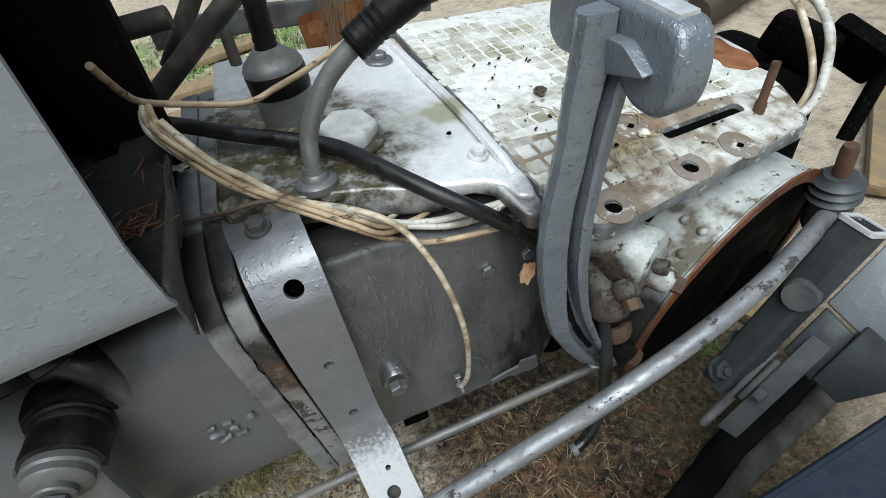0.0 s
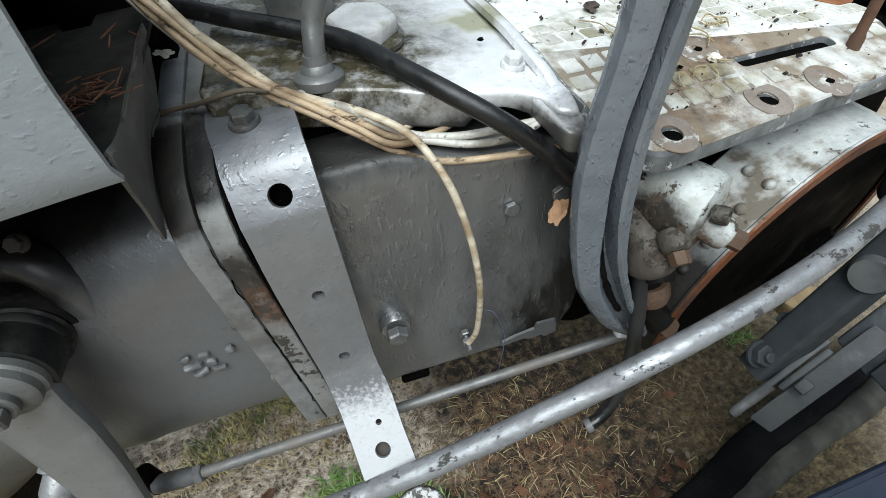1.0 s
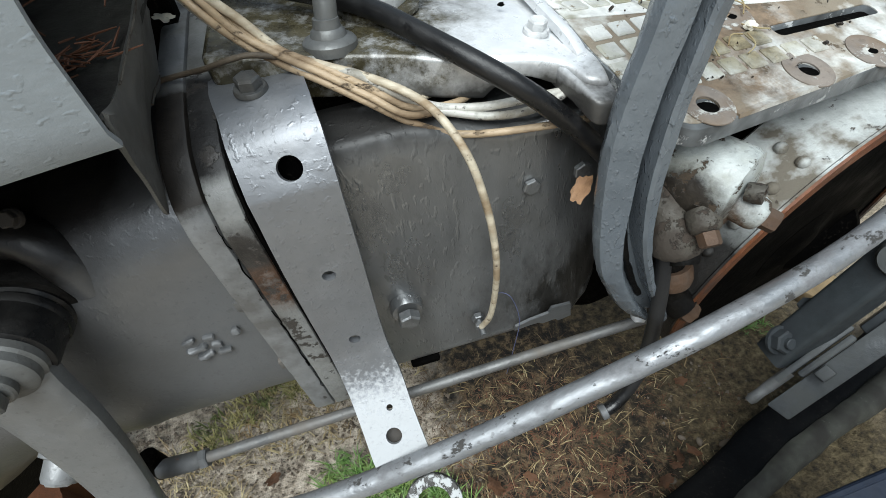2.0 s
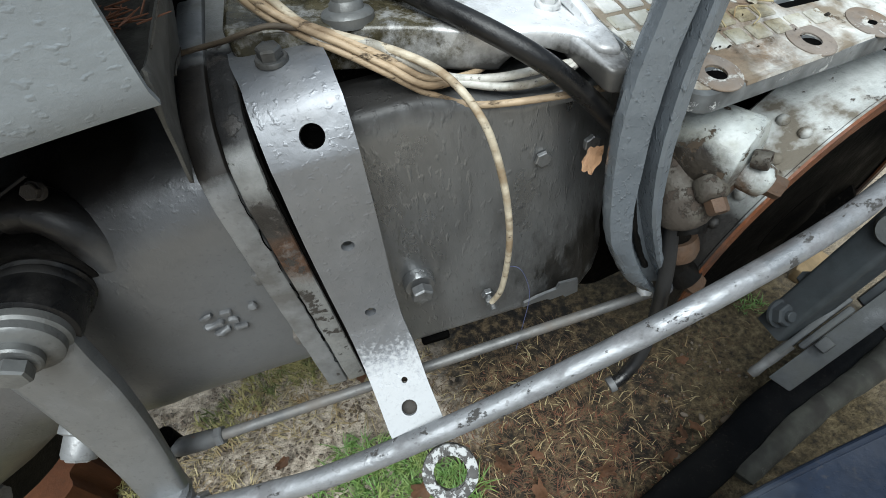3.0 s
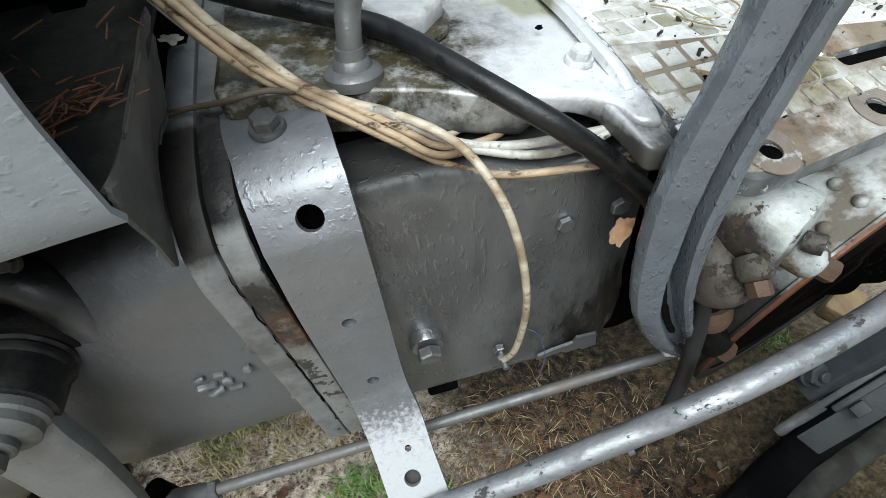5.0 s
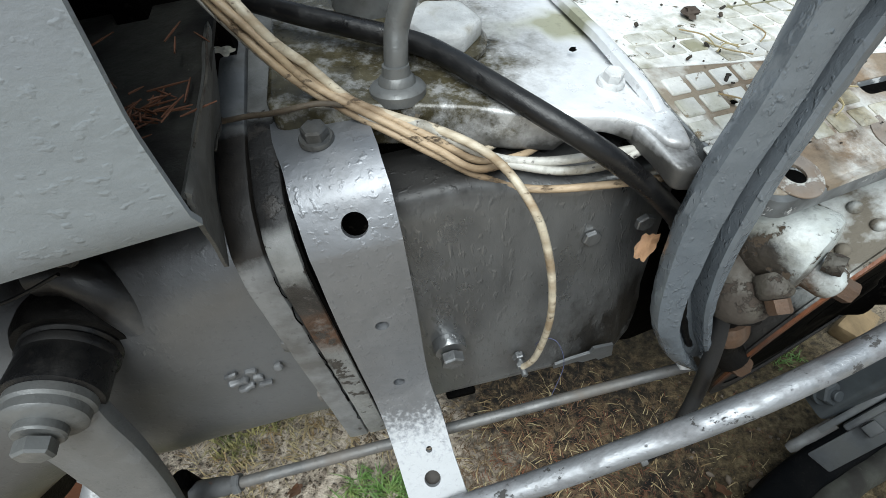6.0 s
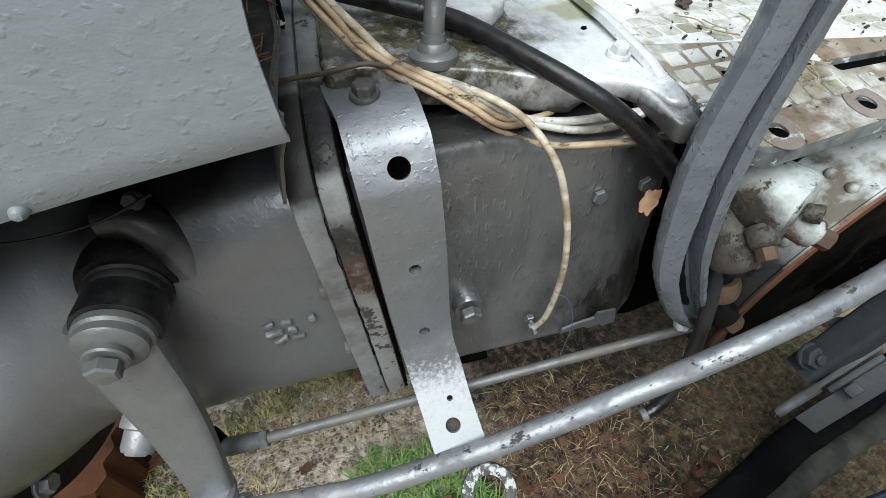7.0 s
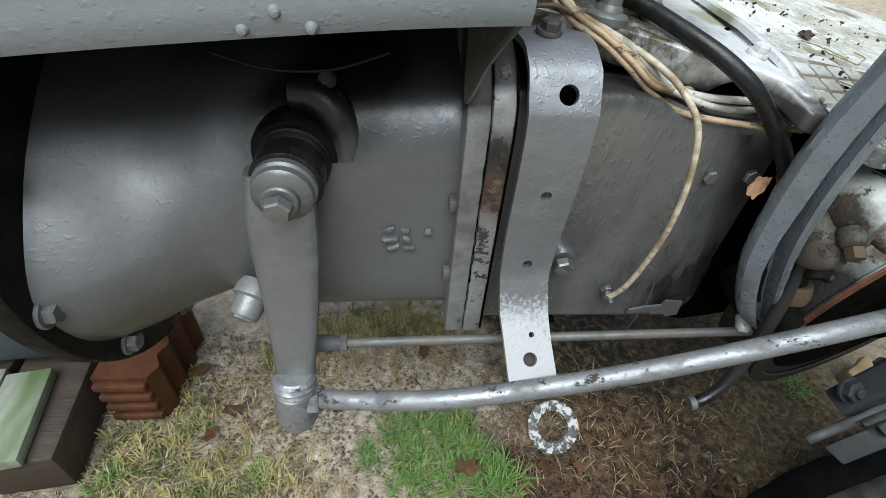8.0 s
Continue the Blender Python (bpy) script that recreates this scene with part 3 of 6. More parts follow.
# ---- ground ----
def build_ground():
    n = 150
    axis = [(lambda s: 1.3 * s + 90 * s ** 9)(-1 + 2 * i / n) for i in range(n + 1)]
    verts, faces = [], []
    for j, y in enumerate(axis):
        for i, x in enumerate(axis):
            p = V((x, y, 0))
            near = max(0.0, 1 - p.length / 3)
            verts.append((x, y, near * (0.016 * noise.noise(p * 4.0) + 0.008 * noise.noise(p * 17.0)) + (1 - near) * 0.05 * noise.noise(p * 0.7) - 0.004))
    for j in range(n):
        for i in range(n):
            a = j * (n + 1) + i
            faces.append((a, a + 1, a + n + 2, a + n + 1))
    me = bpy.data.meshes.new("ground")
    me.from_pydata(verts, [], faces)
    me.polygons.foreach_set("use_smooth", [True] * len(me.polygons))
    me.materials.append(soil)
    return tagged(new("ground", me), "damp bare soil with leaf litter and sandy patches", "ground", kind="structure")


build_ground()


def blades(name, spots, count, length, width, material, label, lean=0.6, seed=1):
    """Thin bent blades scattered over round spots (x, y, radius): one object of kind stuff."""
    rnd = random.Random(seed)
    verts, faces = [], []
    total = sum(r * r for _, _, r in spots)
    for x, y, r in spots:
        for _ in range(max(3, int(count * r * r / total))):
            a, q = rnd.uniform(0, 6.283), r * math.sqrt(rnd.random())
            b = V((x + q * math.cos(a), y + q * math.sin(a), 0))
            b.z = 0.016 * noise.noise(b * 4.0) + 0.008 * noise.noise(b * 17.0) - 0.006
            l_, w = length * rnd.uniform(0.4, 1.2), width * rnd.uniform(0.6, 1.3)
            d = V((math.cos(a * 7), math.sin(a * 7), 0))
            side = V((-d.y, d.x, 0)) * w
            k = lean * rnd.uniform(0.5, 1.3)
            p1 = b + d * l_ * 0.35 * k + V((0, 0, l_ * 0.55 * max(0.06, 1 - k * 0.55)))
            p2 = b + d * l_ * k * 0.9 + V((0, 0, l_ * max(0.06, 1 - k * 0.85)))
            i = len(verts)
            verts += [b - side, b + side, p1 + side * 0.8, p1 - side * 0.8, p2]
            faces += [(i, i + 1, i + 2, i + 3), (i + 3, i + 2, i + 4)]
    me = bpy.data.meshes.new(name)
    me.from_pydata([tuple(v) for v in verts], [], faces)
    me.materials.append(material)
    return tagged(new(name, me), label, "grass", kind="stuff")


blades("green_grass", [(-0.13, -0.02, 0.075), (-0.07, -0.05, 0.06), (-0.20, 0.03, 0.05), (-0.10, 0.03, 0.04), (-0.27, -0.02, 0.025), (0.66, 0.10, 0.03), (-0.19, -0.06, 0.045), (-0.03, -0.07, 0.045), (-0.72, -0.05, 0.025), (-0.455, -0.055, 0.02)],
       2300, 0.055, 0.0013, grass_green, "tuft of fresh green grass on bare soil", 0.7, 3)
blades("withered_grass", [(-0.62, -0.05, 0.14), (-0.45, -0.04, 0.12), (-0.50, 0.12, 0.10), (-0.34, 0.22, 0.10), (-0.22, 0.24, 0.14), (-0.08, 0.25, 0.08), (-0.33, -0.10, 0.06), (-0.75, -0.15, 0.15)],
       2600, 0.045, 0.0011, grass_dry, "withered straw-coloured grass lying on the soil", 1.0, 5)
blades("mossy_grass", [(-0.66, 0.13, 0.05), (-0.71, 0.03, 0.05), (-0.65, -0.05, 0.08), (-0.60, 0.06, 0.05), (-0.51, -0.06, 0.07), (-0.42, -0.05, 0.04), (-0.31, 0.29, 0.05), (-0.22, 0.29, 0.06), (-0.14, 0.27, 0.05), (-0.56, -0.14, 0.08), (-0.38, 0.25, 0.05), (-0.26, 0.27, 0.05), (-0.46, 0.20, 0.05)],
       3000, 0.046, 0.0014, moss_green, "yellow-green mossy grass growing in tufts on the soil", 0.75, 27)
blades("straw_litter", [(0.12, -0.02, 0.16), (0.28, 0.02, 0.15), (0.08, -0.16, 0.14), (0.25, -0.16, 0.12), (0.45, 0.05, 0.12), (0.62, 0.0, 0.12), (0.05, 0.10, 0.12), (0.22, 0.10, 0.12)],
       7000, 0.024, 0.0008, brown_straw, "brown needles and stalks littering the soil", 1.15, 7)
blades("straw_stalks", [(0.12, -0.02, 0.2), (0.3, -0.02, 0.2), (0.5, 0.0, 0.2), (-0.3, 0.0, 0.3)], 600, 0.045, 0.0009, grass_dry, "pale dry stalks strewn over the soil", 1.15, 9)


blades("needle_litter_ground", [(0.15, -0.02, 0.16), (0.32, -0.05, 0.16), (0.10, -0.18, 0.13), (0.28, -0.18, 0.12), (0.48, 0.0, 0.12)], 3200, 0.024, 0.0008, needle, "reddish fallen needles on the soil", 1.15, 15)
blades("pale_stalks", [(0.18, 0.03, 0.18), (0.32, -0.05, 0.16), (0.05, 0.08, 0.10), (0.25, -0.17, 0.10)], 450, 0.034, 0.0009, grass_dry, "short pale stalks strewn over the soil", 1.15, 19)


def clods(spots, count, seed):
    """Small crumbs of soil: one object of kind stuff."""
    rnd = random.Random(seed)
    verts, faces = [], []
    total = sum(r * r for _, _, r in spots)
    base = [V(v) for v in ((1, 0, 0), (-1, 0, 0), (0, 1, 0), (0, -1, 0), (0, 0, 1), (0, 0, -1))]
    tris = ((0, 2, 4), (2, 1, 4), (1, 3, 4), (3, 0, 4), (2, 0, 5), (1, 2, 5), (3, 1, 5), (0, 3, 5))
    for x, y, r in spots:
        for _ in range(int(count * r * r / total)):
            a, q = rnd.uniform(0, 6.283), r * math.sqrt(rnd.random())
            p = V((x + q * math.cos(a), y + q * math.sin(a), 0))
            p.z = 0.016 * noise.noise(p * 4.0) + 0.008 * noise.noise(p * 17.0) - 0.003
            s = rnd.choice((0.0015, 0.002, 0.003, 0.003, 0.005)) * rnd.uniform(0.7, 1.3)
            i = len(verts)
            verts += [tuple(p + v * s * rnd.uniform(0.6, 1.3)) for v in base]
            faces += [tuple(i + k for k in t) for t in tris]
    me = bpy.data.meshes.new("soil_clods")
    me.from_pydata(verts, [], faces)
    me.materials.append(clod_skin)
    return tagged(new("soil_clods", me), "small crumbs of brown soil strewn on the ground", "soil", kind="stuff")


clods([(-0.3, 0.0, 0.35), (0.48, 0.0, 0.14), (-0.7, 0.0, 0.3)], 7000, 17)
for i, (x, y, q) in enumerate(((0.465, -0.103, 0.011), (0.425, -0.085, 0.006), (0.40, -0.07, 0.005), (0.345, -0.13, 0.006))):
    bm = bm_()
    bmesh.ops.create_icosphere(bm, subdivisions=3, radius=q)
    for v in bm.verts:
        v.co *= 1 + 0.35 * noise.noise(v.co / q * 0.9 + V((i * 5.0, 0, 0)))
        v.co.z *= 0.6
    bm.transform(Matrix.Translation((x, y, 0.002)) @ Matrix.Rotation(i * 1.1, 4, "Z") @ Matrix.Diagonal((1.3, 0.8, 1, 1)))
    solo("pebble", bm, clod_skin, "small brown-grey pebble lying on the soil", "stone", "pebbles on the soil")


def leaf(p, size, turn, tilt, material, label, seed=0, lobe=0.14, facing=None):
    """A dry, curled oak leaf with a lobed rim."""
    rnd = random.Random(seed)
    bm = bm_()
    n = 22
    c = bm.verts.new((0, 0, 0.06))
    rim, mid = [], []
    for i in range(n):
        a = 2 * math.pi * i / n
        r = (0.72 + lobe * math.cos(5 * a + 1)) * (0.8 + 0.25 * rnd.random())
        rim.append(bm.verts.new((r * math.cos(a), 0.6 * r * math.sin(a), 0.22 * r * r * math.cos(2 * a) + 0.1 * rnd.random())))
        mid.append(bm.verts.new((0.5 * r * math.cos(a), 0.3 * r * math.sin(a), 0.02 * math.cos(3 * a))))
    for i in range(n):
        j = (i + 1) % n
        bm.faces.new((c, mid[i], mid[j]))
        bm.faces.new((mid[i], rim[i], rim[j], mid[j]))
    bmesh.ops.solidify(bm, geom=list(bm.faces), thickness=0.015)
    turn_to = Matrix.Translation(p) @ V(facing).to_track_quat("Z", "Y").to_matrix().to_4x4() @ Matrix.Rotation(radians(turn), 4, "Z") if facing else pose(*p, tilt, tilt * 0.6, turn)
    bm.transform(turn_to @ Matrix.Scale(size, 4))
    return solo("dry_leaf", bm, material, label, "leaf", "fallen leaves", angle=60)


for i, (x, y, s) in enumerate(((-0.088, -0.054, 0.032), (-0.33, 0.07, 0.022), (0.10, -0.12, 0.03), (0.30, -0.17, 0.03), (0.22, -0.12, 0.024), (0.02, -0.13, 0.026), (0.16, -0.20, 0.028),
                               (-0.16, 0.20, 0.028), (-0.22, 0.24, 0.024), (-0.53, 0.07, 0.028), (-0.62, 0.16, 0.03), (-0.56, 0.02, 0.024), (0.4, -0.1, 0.02), (0.05, -0.2, 0.026), (0.33, -0.13, 0.022), (0.27, -0.22, 0.026), (0.38, -0.17, 0.02), (0.12, -0.06, 0.018), (0.45, 0.02, 0.02), (0.35, -0.24, 0.024), (0.373, -0.102, 0.019), (0.057, -0.058, 0.026), (0.36, -0.112, 0.015))):
    leaf((x, y, 0.018), s, 40 * i, 8 + 5 * (i % 3), leaf_skin, "curled dry oak leaf lying on the soil", i)

# ---- gearbox housing ----
gear = thing("gearbox_housing", (0.09, 0.25, 0.335), "grey-painted cast-iron tractor gearbox housing, streaked with oil", "gearbox")


def build_gearbox():
    prof = rounded([(0.032, 0.335), (0.030, 0.680), (0.105, 0.684), (0.105, 0.700), (0.42, 0.700), (0.42, 0.335)], 0.012)
    bm = prism(prof, lambda u, v, w: V((-0.098 + w, u, v)), 0.37)
    bmesh.ops.subdivide_edges(bm, edges=[e for e in bm.edges if e.calc_length() > 0.3], cuts=12)
    # the upper ledge falls away, and the end draws in towards the brake shaft
    for v in bm.verts:
        if v.co.z > 0.66 and v.co.y < 0.11:
            v.co.z += max(0.664, 0.692 - 0.30 * max(0.0, v.co.x - 0.04)) - 0.682
        k = max(0.0, (v.co.x - 0.19) / 0.08)
        v.co.y += 0.05 * k * k * (v.co.y < 0.2)
        v.co.z += 0.02 * k * k * (1 if v.co.z < 0.5 else 0)
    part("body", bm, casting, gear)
    part("drain_slot", box((0.003, 0.042, 0.331), (0.040, 0.03, 0.009), off=0.004), black_void, gear, "dark drain slot")
    part("oil_plug", turned((0.0, 0.031, 0.466), (0.0, 0.018, 0.466), [(0.019, 0), (0.019, 0.7), (0.017, 1)], 24), casting, gear)
    bolt(gear, (0.0, 0.018, 0.466), (0, -1, -0.1), 0.023, 0.016, 0.0, turn=0.3)
    bolt(gear, (0.152, 0.033, 0.594), (0, -1, 0), 0.016, 0.006, 0.0, casting, turn=0.2)
    bolt(gear, (0.208, 0.040, 0.592), (0, -1, 0), 0.017, 0.008, 0.0, turn=0.5)
    # terminal stud with two nuts
    t = part("terminal", rod((0.081, 0.031, 0.405), (0.081, 0.0, 0.403), 0.004), bolt_paint, gear)
    part("nut", hexagon((0.081, 0.028, 0.405), (0, -1, 0), 0.014, 0.007), bolt_paint, t)
    part("nut", hexagon((0.081, 0.016, 0.404), (0, -1, 0), 0.013, 0.006, 0.4), bolt_paint, t)
    # riveted tag at the lower edge, its corners torn
    part("tag", prism([(0.128, 0.352), (0.160, 0.356), (0.168, 0.350), (0.186, 0.352), (0.190, 0.346), (0.208, 0.350), (0.206, 0.378), (0.180, 0.380), (0.176, 0.370), (0.150, 0.366), (0.130, 0.360)], lambda u, v, w: V((u, 0.0285 - w, v)), 0.004), arm_paint, gear, "torn grey metal tag")


build_gearbox()

# ---- bell housing and its joint ----
bell = thing("bell_housing", (-0.38, 0.22, 0.33), "grey-painted bulging cast bell housing with a raised casting mark", "bell housing")


def build_bell():
    stations = ((-0.146, 0.027, 0.356, 0.700, 3.6), (-0.22, 0.026, 0.356, 0.700, 3.3), (-0.32, 0.023, 0.354, 0.698, 2.8), (-0.39, 0.015, 0.342, 0.698, 2.4), (-0.45, -0.002, 0.318, 0.698, 2.15), (-0.505, -0.030, 0.295, 0.702, 2.0), (-0.545, -0.055, 0.275, 0.708, 2.0), (-0.575, -0.070, 0.265, 0.714, 2.0), (-0.589, -0.076, 0.262, 0.716, 2.0))
    bm = bm_()
    rings = []
    seg = 72
    fine = []
    for (a, b) in zip(stations, stations[1:]):
        for k in range(4):
            fine.append([p + (q - p) * k / 4 for p, q in zip(a, b)])
    fine.append(list(stations[-1]))
    for x, yf, zb, zt, e in fine:
        cy, cz, ra, rb = 0.22, (zb + zt) / 2, 0.22 - yf, (zt - zb) / 2
        ring = []
        for i in range(seg):
            t = 2 * math.pi * i / seg
            c, s = math.cos(t), math.sin(t)
            # a sharp lower edge on the flat side; the upper shoulder slopes back where the housing swells out
            k = e + 7.0 * min(1.0, max(0.0, (x + 0.43) / 0.10)) if s < 0 else e - 0.60 * min(1.0, max(0.0, (-0.36 - x) / 0.12))
            ring.append(bm.verts.new((x, cy + ra * math.copysign(abs(c) ** (2 / k), c), cz + rb * math.copysign(abs(s) ** (2 / k), s))))
        rings.append(ring)
    for a, b in zip(rings, rings[1:]):
        for i in range(seg):
            bm.faces.new((a[i], a[(i + 1) % seg], b[(i + 1) % seg], b[i]))
    bm.faces.new(rings[0])
    bm.faces.new(rings[-1][::-1])
    bumps(bm, 0.0015, 14)
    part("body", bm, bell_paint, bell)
    # rear flange with bolts
    prof = ring_of(0.22, 0.520, 0.318, 0.318, 64)
    part("flange", prism(prof, lambda u, v, w: V((-0.587 - w, u, v)), 0.035, 0.005), grime, bell, "dark grimy rear flange")
    for a in (189.6, 223, 256, 290, 156):
        t = radians(a)
        p = (-0.587, 0.22 + 0.293 * math.cos(t), 0.520 + 0.293 * math.sin(t))
        bolt(bell, p, (1, 0, 0), 0.024, 0.016, 0.019, turn=0.2 * a)
    # raised casting figures, too worn to read
    for i, (u, v, w, h) in enumerate(((-0.226, 0.512, 0.017, 0.007), (-0.206, 0.511, 0.012, 0.008), (-0.224, 0.498, 0.020, 0.007), (-0.203, 0.497, 0.012, 0.007), (-0.220, 0.484, 0.017, 0.008), (-0.200, 0.484, 0.013, 0.007), (-0.178, 0.512, 0.008, 0.009))):
        b = box((u, 0.0250, v), (w, 0.0090, h), Euler((0, 0.3 * math.sin(90 * u), 0)).to_matrix(), 0.0025)
        bmesh.ops.subdivide_edges(b, edges=[e for e in b.edges if e.calc_length() > 0.005], cuts=2, use_grid_fill=True)
        bumps(b, 0.0042, 110, i * 3.0)
        part("casting_figure", b, bell_paint, bell)
    for z in (0.558, 0.445):
        part("dowel", box((-0.150, 0.018, z), (0.012, 0.016, 0.017), off=0.003), dull_rod, bell, "bare worn dowel")
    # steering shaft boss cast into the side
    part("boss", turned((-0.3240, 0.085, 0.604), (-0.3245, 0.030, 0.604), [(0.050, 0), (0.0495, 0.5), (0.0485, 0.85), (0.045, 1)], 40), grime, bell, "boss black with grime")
    part("rib", tube([(-0.322, 0.070, 0.664), (-0.300, 0.064, 0.664), (-0.283, 0.056, 0.652), (-0.273, 0.049, 0.630), (-0.270, 0.046, 0.602)], 0.0215, 20, 7, scale=lambda t: 1.0 - 0.1 * t - 0.4 * max(0.0, t - 0.8)), bell_paint, bell, "grey cast web beside the steering shaft")
    bolt(bell, (-0.2865, 0.060, 0.682), (0, -0.8, 0.6), 0.013, 0.009, 0.0095, strut_skin)


build_bell()


def joint_half(x0, x1, material, label):
    """One half of the bolted joint, rounding over towards the cover."""
    out = rounded([(0.002, 0.337), (0.000, 0.660), (0.010, 0.690), (0.035, 0.714), (0.070, 0.728), (0.115, 0.740), (0.20, 0.754), (0.40, 0.764), (0.40, 0.337)], 0.012)
    top = thing("joint_flange", ((x0 + x1) / 2, 0.2, 0.337), label, "flange")
    bm = prism(out, lambda u, v, w: V((x0 + w, u, v)), x1 - x0, 0.003)
    bmesh.ops.subdivide_edges(bm, edges=[e for e in bm.edges if e.calc_length() > 0.2], cuts=24)
    bumps(bm, 0.0008, 50, x0 * 100)
    part("casting", bm, material, top)
    return top

left = joint_half(-0.147, -0.1229, silver, "grey cast joint flange of the bell housing, bolted face to face")
right = joint_half(-0.1217, -0.0985, flange_rusty, "chipped joint flange of the gearbox with rust showing")
# black sheet in place of the shade in the gap beside the strap
part("side_grime", prism(rounded([(0.004, 0.342), (0.003, 0.660), (0.013, 0.690), (0.038, 0.711), (0.072, 0.724), (0.075, 0.342)], 0.01), lambda u, v, w: V((-0.0985 + w, u, v)), 0.003), black_void, right, "side face blackened for the shade in the gap")
rnd = random.Random(8)
b = bm_()
z = 0.37
while z < 0.66:
    q = rnd.uniform(0.008, 0.03)
    if rnd.random() < 0.7:
        merge(b, tube([(-0.1225 + rnd.uniform(-0.001, 0.001), 0.002, z), (-0.1225 + rnd.uniform(-0.002, 0.002), 0.0005, z + q / 2), (-0.1225 + rnd.uniform(-0.001, 0.001), 0.002, z + q)], rnd.uniform(0.0003, 0.0007) * (2.2 if 0.43 < z < 0.47 else 1), 6, 4))
    z += q
tagged(part("sealant", b, black_void, left), "black sealant squeezed from the seam", kind="stuff")

# ---- strap bracket ----
strap = thing("strap_bracket", (-0.06, 0.0, 0.45), "bent silver-painted flat steel strap with bolt holes and a ring end", "bracket")


def build_strap():
    # y, z, middle, half width, radius and sideways shift of the hole in the stretch that follows
    rows = ((0.112, 0.7360, -0.0665, 0.0380, 0, 0), (0.075, 0.7365, -0.0625, 0.0376, 0, 0), (0.056, 0.7360, -0.0595, 0.0366, 0, 0), (0.046, 0.7342, -0.0577, 0.0360, 0, 0), (0.037, 0.7312, -0.0567, 0.0355, 0, 0), (0.0275, 0.7262, -0.0560, 0.0357, 0, 0), (0.0180, 0.7205, -0.0550, 0.0358, 0, 0), (0.0130, 0.7150, -0.0547, 0.0357, 0.0100, 0.0036),
            (-0.0054, 0.6845, -0.0541, 0.0351, 0, 0), (-0.0063, 0.6800, -0.0541, 0.0349, 0, 0), (-0.0085, 0.6660, -0.0543, 0.0345, 0, 0), (-0.0118, 0.6400, -0.0550, 0.0342, 0, 0), (-0.0138, 0.6105, -0.0559, 0.0337, 0.0062, 0.0016), (-0.0144, 0.5765, -0.0570, 0.0330, 0, 0), (-0.0152, 0.5400, -0.0582, 0.0319, 0, 0), (-0.0165, 0.5105, -0.0588, 0.0310, 0.0060, 0.0004),
            (-0.0188, 0.4800, -0.0588, 0.0303, 0, 0), (-0.0220, 0.4690, -0.0582, 0.0303, 0, 0), (-0.0280, 0.4540, -0.0568, 0.0306, 0, 0), (-0.0335, 0.4420, -0.0556, 0.0310, 0, 0), (-0.0420, 0.4290, -0.0545, 0.0308, 0, 0), (-0.0530, 0.4208, -0.0533, 0.0304, 0.0035, 0.006), (-0.0690, 0.4088, -0.0516, 0.0300, 0.0088, 0), (-0.1020, 0.3850, -0.0475, 0.0305, 0, 0), (-0.1200, 0.3715, -0.0420, 0.0320, 0, 0))
    bm = bm_()
    cache = {}

    def at(i, t, x):
        a, b = rows[i], rows[i + 1]
        return V((x, a[0] + (b[0] - a[0]) * t, a[1] + (b[1] - a[1]) * t))

    def corner(i, side):
        if (i, side) not in cache:
            y, z, m, w = rows[i][:4]
            cache[i, side] = bm.verts.new((m + side * w, y, z))
        return cache[i, side]

    for i in range(len(rows) - 1):
        a, b = rows[i], rows[i + 1]
        quad = [corner(i, -1), corner(i, 1), corner(i + 1, 1), corner(i + 1, -1)]
        if not a[4]:
            bm.faces.new(quad)
            continue
        length = math.hypot(b[0] - a[0], b[1] - a[1])
        m = (a[2] + b[2]) / 2 + a[5]
        loop = [bm.verts.new(at(i, 0.5 + a[4] * math.sin(2 * math.pi * k / 20) / length, m + a[4] * math.cos(2 * math.pi * k / 20))) for k in range(20)]
        es = [bm.edges.get((p, q)) or bm.edges.new((p, q)) for p, q in zip(quad, quad[1:] + quad[:1])]
        es += [bm.edges.new((p, q)) for p, q in zip(loop, loop[1:] + loop[:1])]
        bmesh.ops.triangle_fill(bm, use_beauty=True, use_dissolve=False, edges=es)
    bmesh.ops.recalc_face_normals(bm, faces=bm.faces)
    bmesh.ops.solidify(bm, geom=list(bm.faces), thickness=0.008)
    part("strip", bm, strap_paint, strap, angle=40)
    # black disc for the shade in the top hole; dark grey behind the lower ones
    for x, y, z, r in ((-0.0505, 0.020, 0.690, 0.019), (-0.0465, -0.052, 0.403, 0.009)):
        part("grease_spot", turned((x, y, z), (x, y + 0.004, z), [(r * 0.9, 0), (r, 0.5), (r * 0.9, 1)], 20), black_void if z > 0.6 else strut_skin, strap, "dark disc added behind a bolt hole")
    part("grease_spot", turned((-0.052, -0.0785, 0.3885), (-0.052, -0.0762, 0.3852), [(0.0125, 0), (0.0135, 0.5), (0.012, 1)], 20), strut_skin, strap, "dark disc added behind a bolt hole")
    d = V((0.10, -0.80, -0.58)).normalized()
    s = V((1, 0.05, 0.1)).normalized()
    n_ = d.cross(s)
    s = n_.cross(d)
    c = V((-0.026, -0.149, 0.3495))
    out = [(0.031 * math.cos(2 * math.pi * k / 32), 0.031 * math.sin(2 * math.pi * k / 32)) for k in range(32)]
    bm = holed(out, [ring_of(0, 0, 0.0185)], lambda u, v, w: c + s * u + d * v + n_ * (w - 0.004), 0.009, 0.001)
    part("ring_end", bm, ring_paint, strap, "ring end with speckled white paint")
    bolt(strap, (-0.0655, 0.064, 0.7370), (0.06, -0.10, 1), 0.0178, 0.0130, 0.0134, wet_bolt, turn=0.4)


build_strap()

# ---- top cover ----
cover = thing("gearbox_cover", (0.05, 0.25, 0.695), "silver-painted cast gearbox cover, wet and mossy, with a rounded lip", "cover")


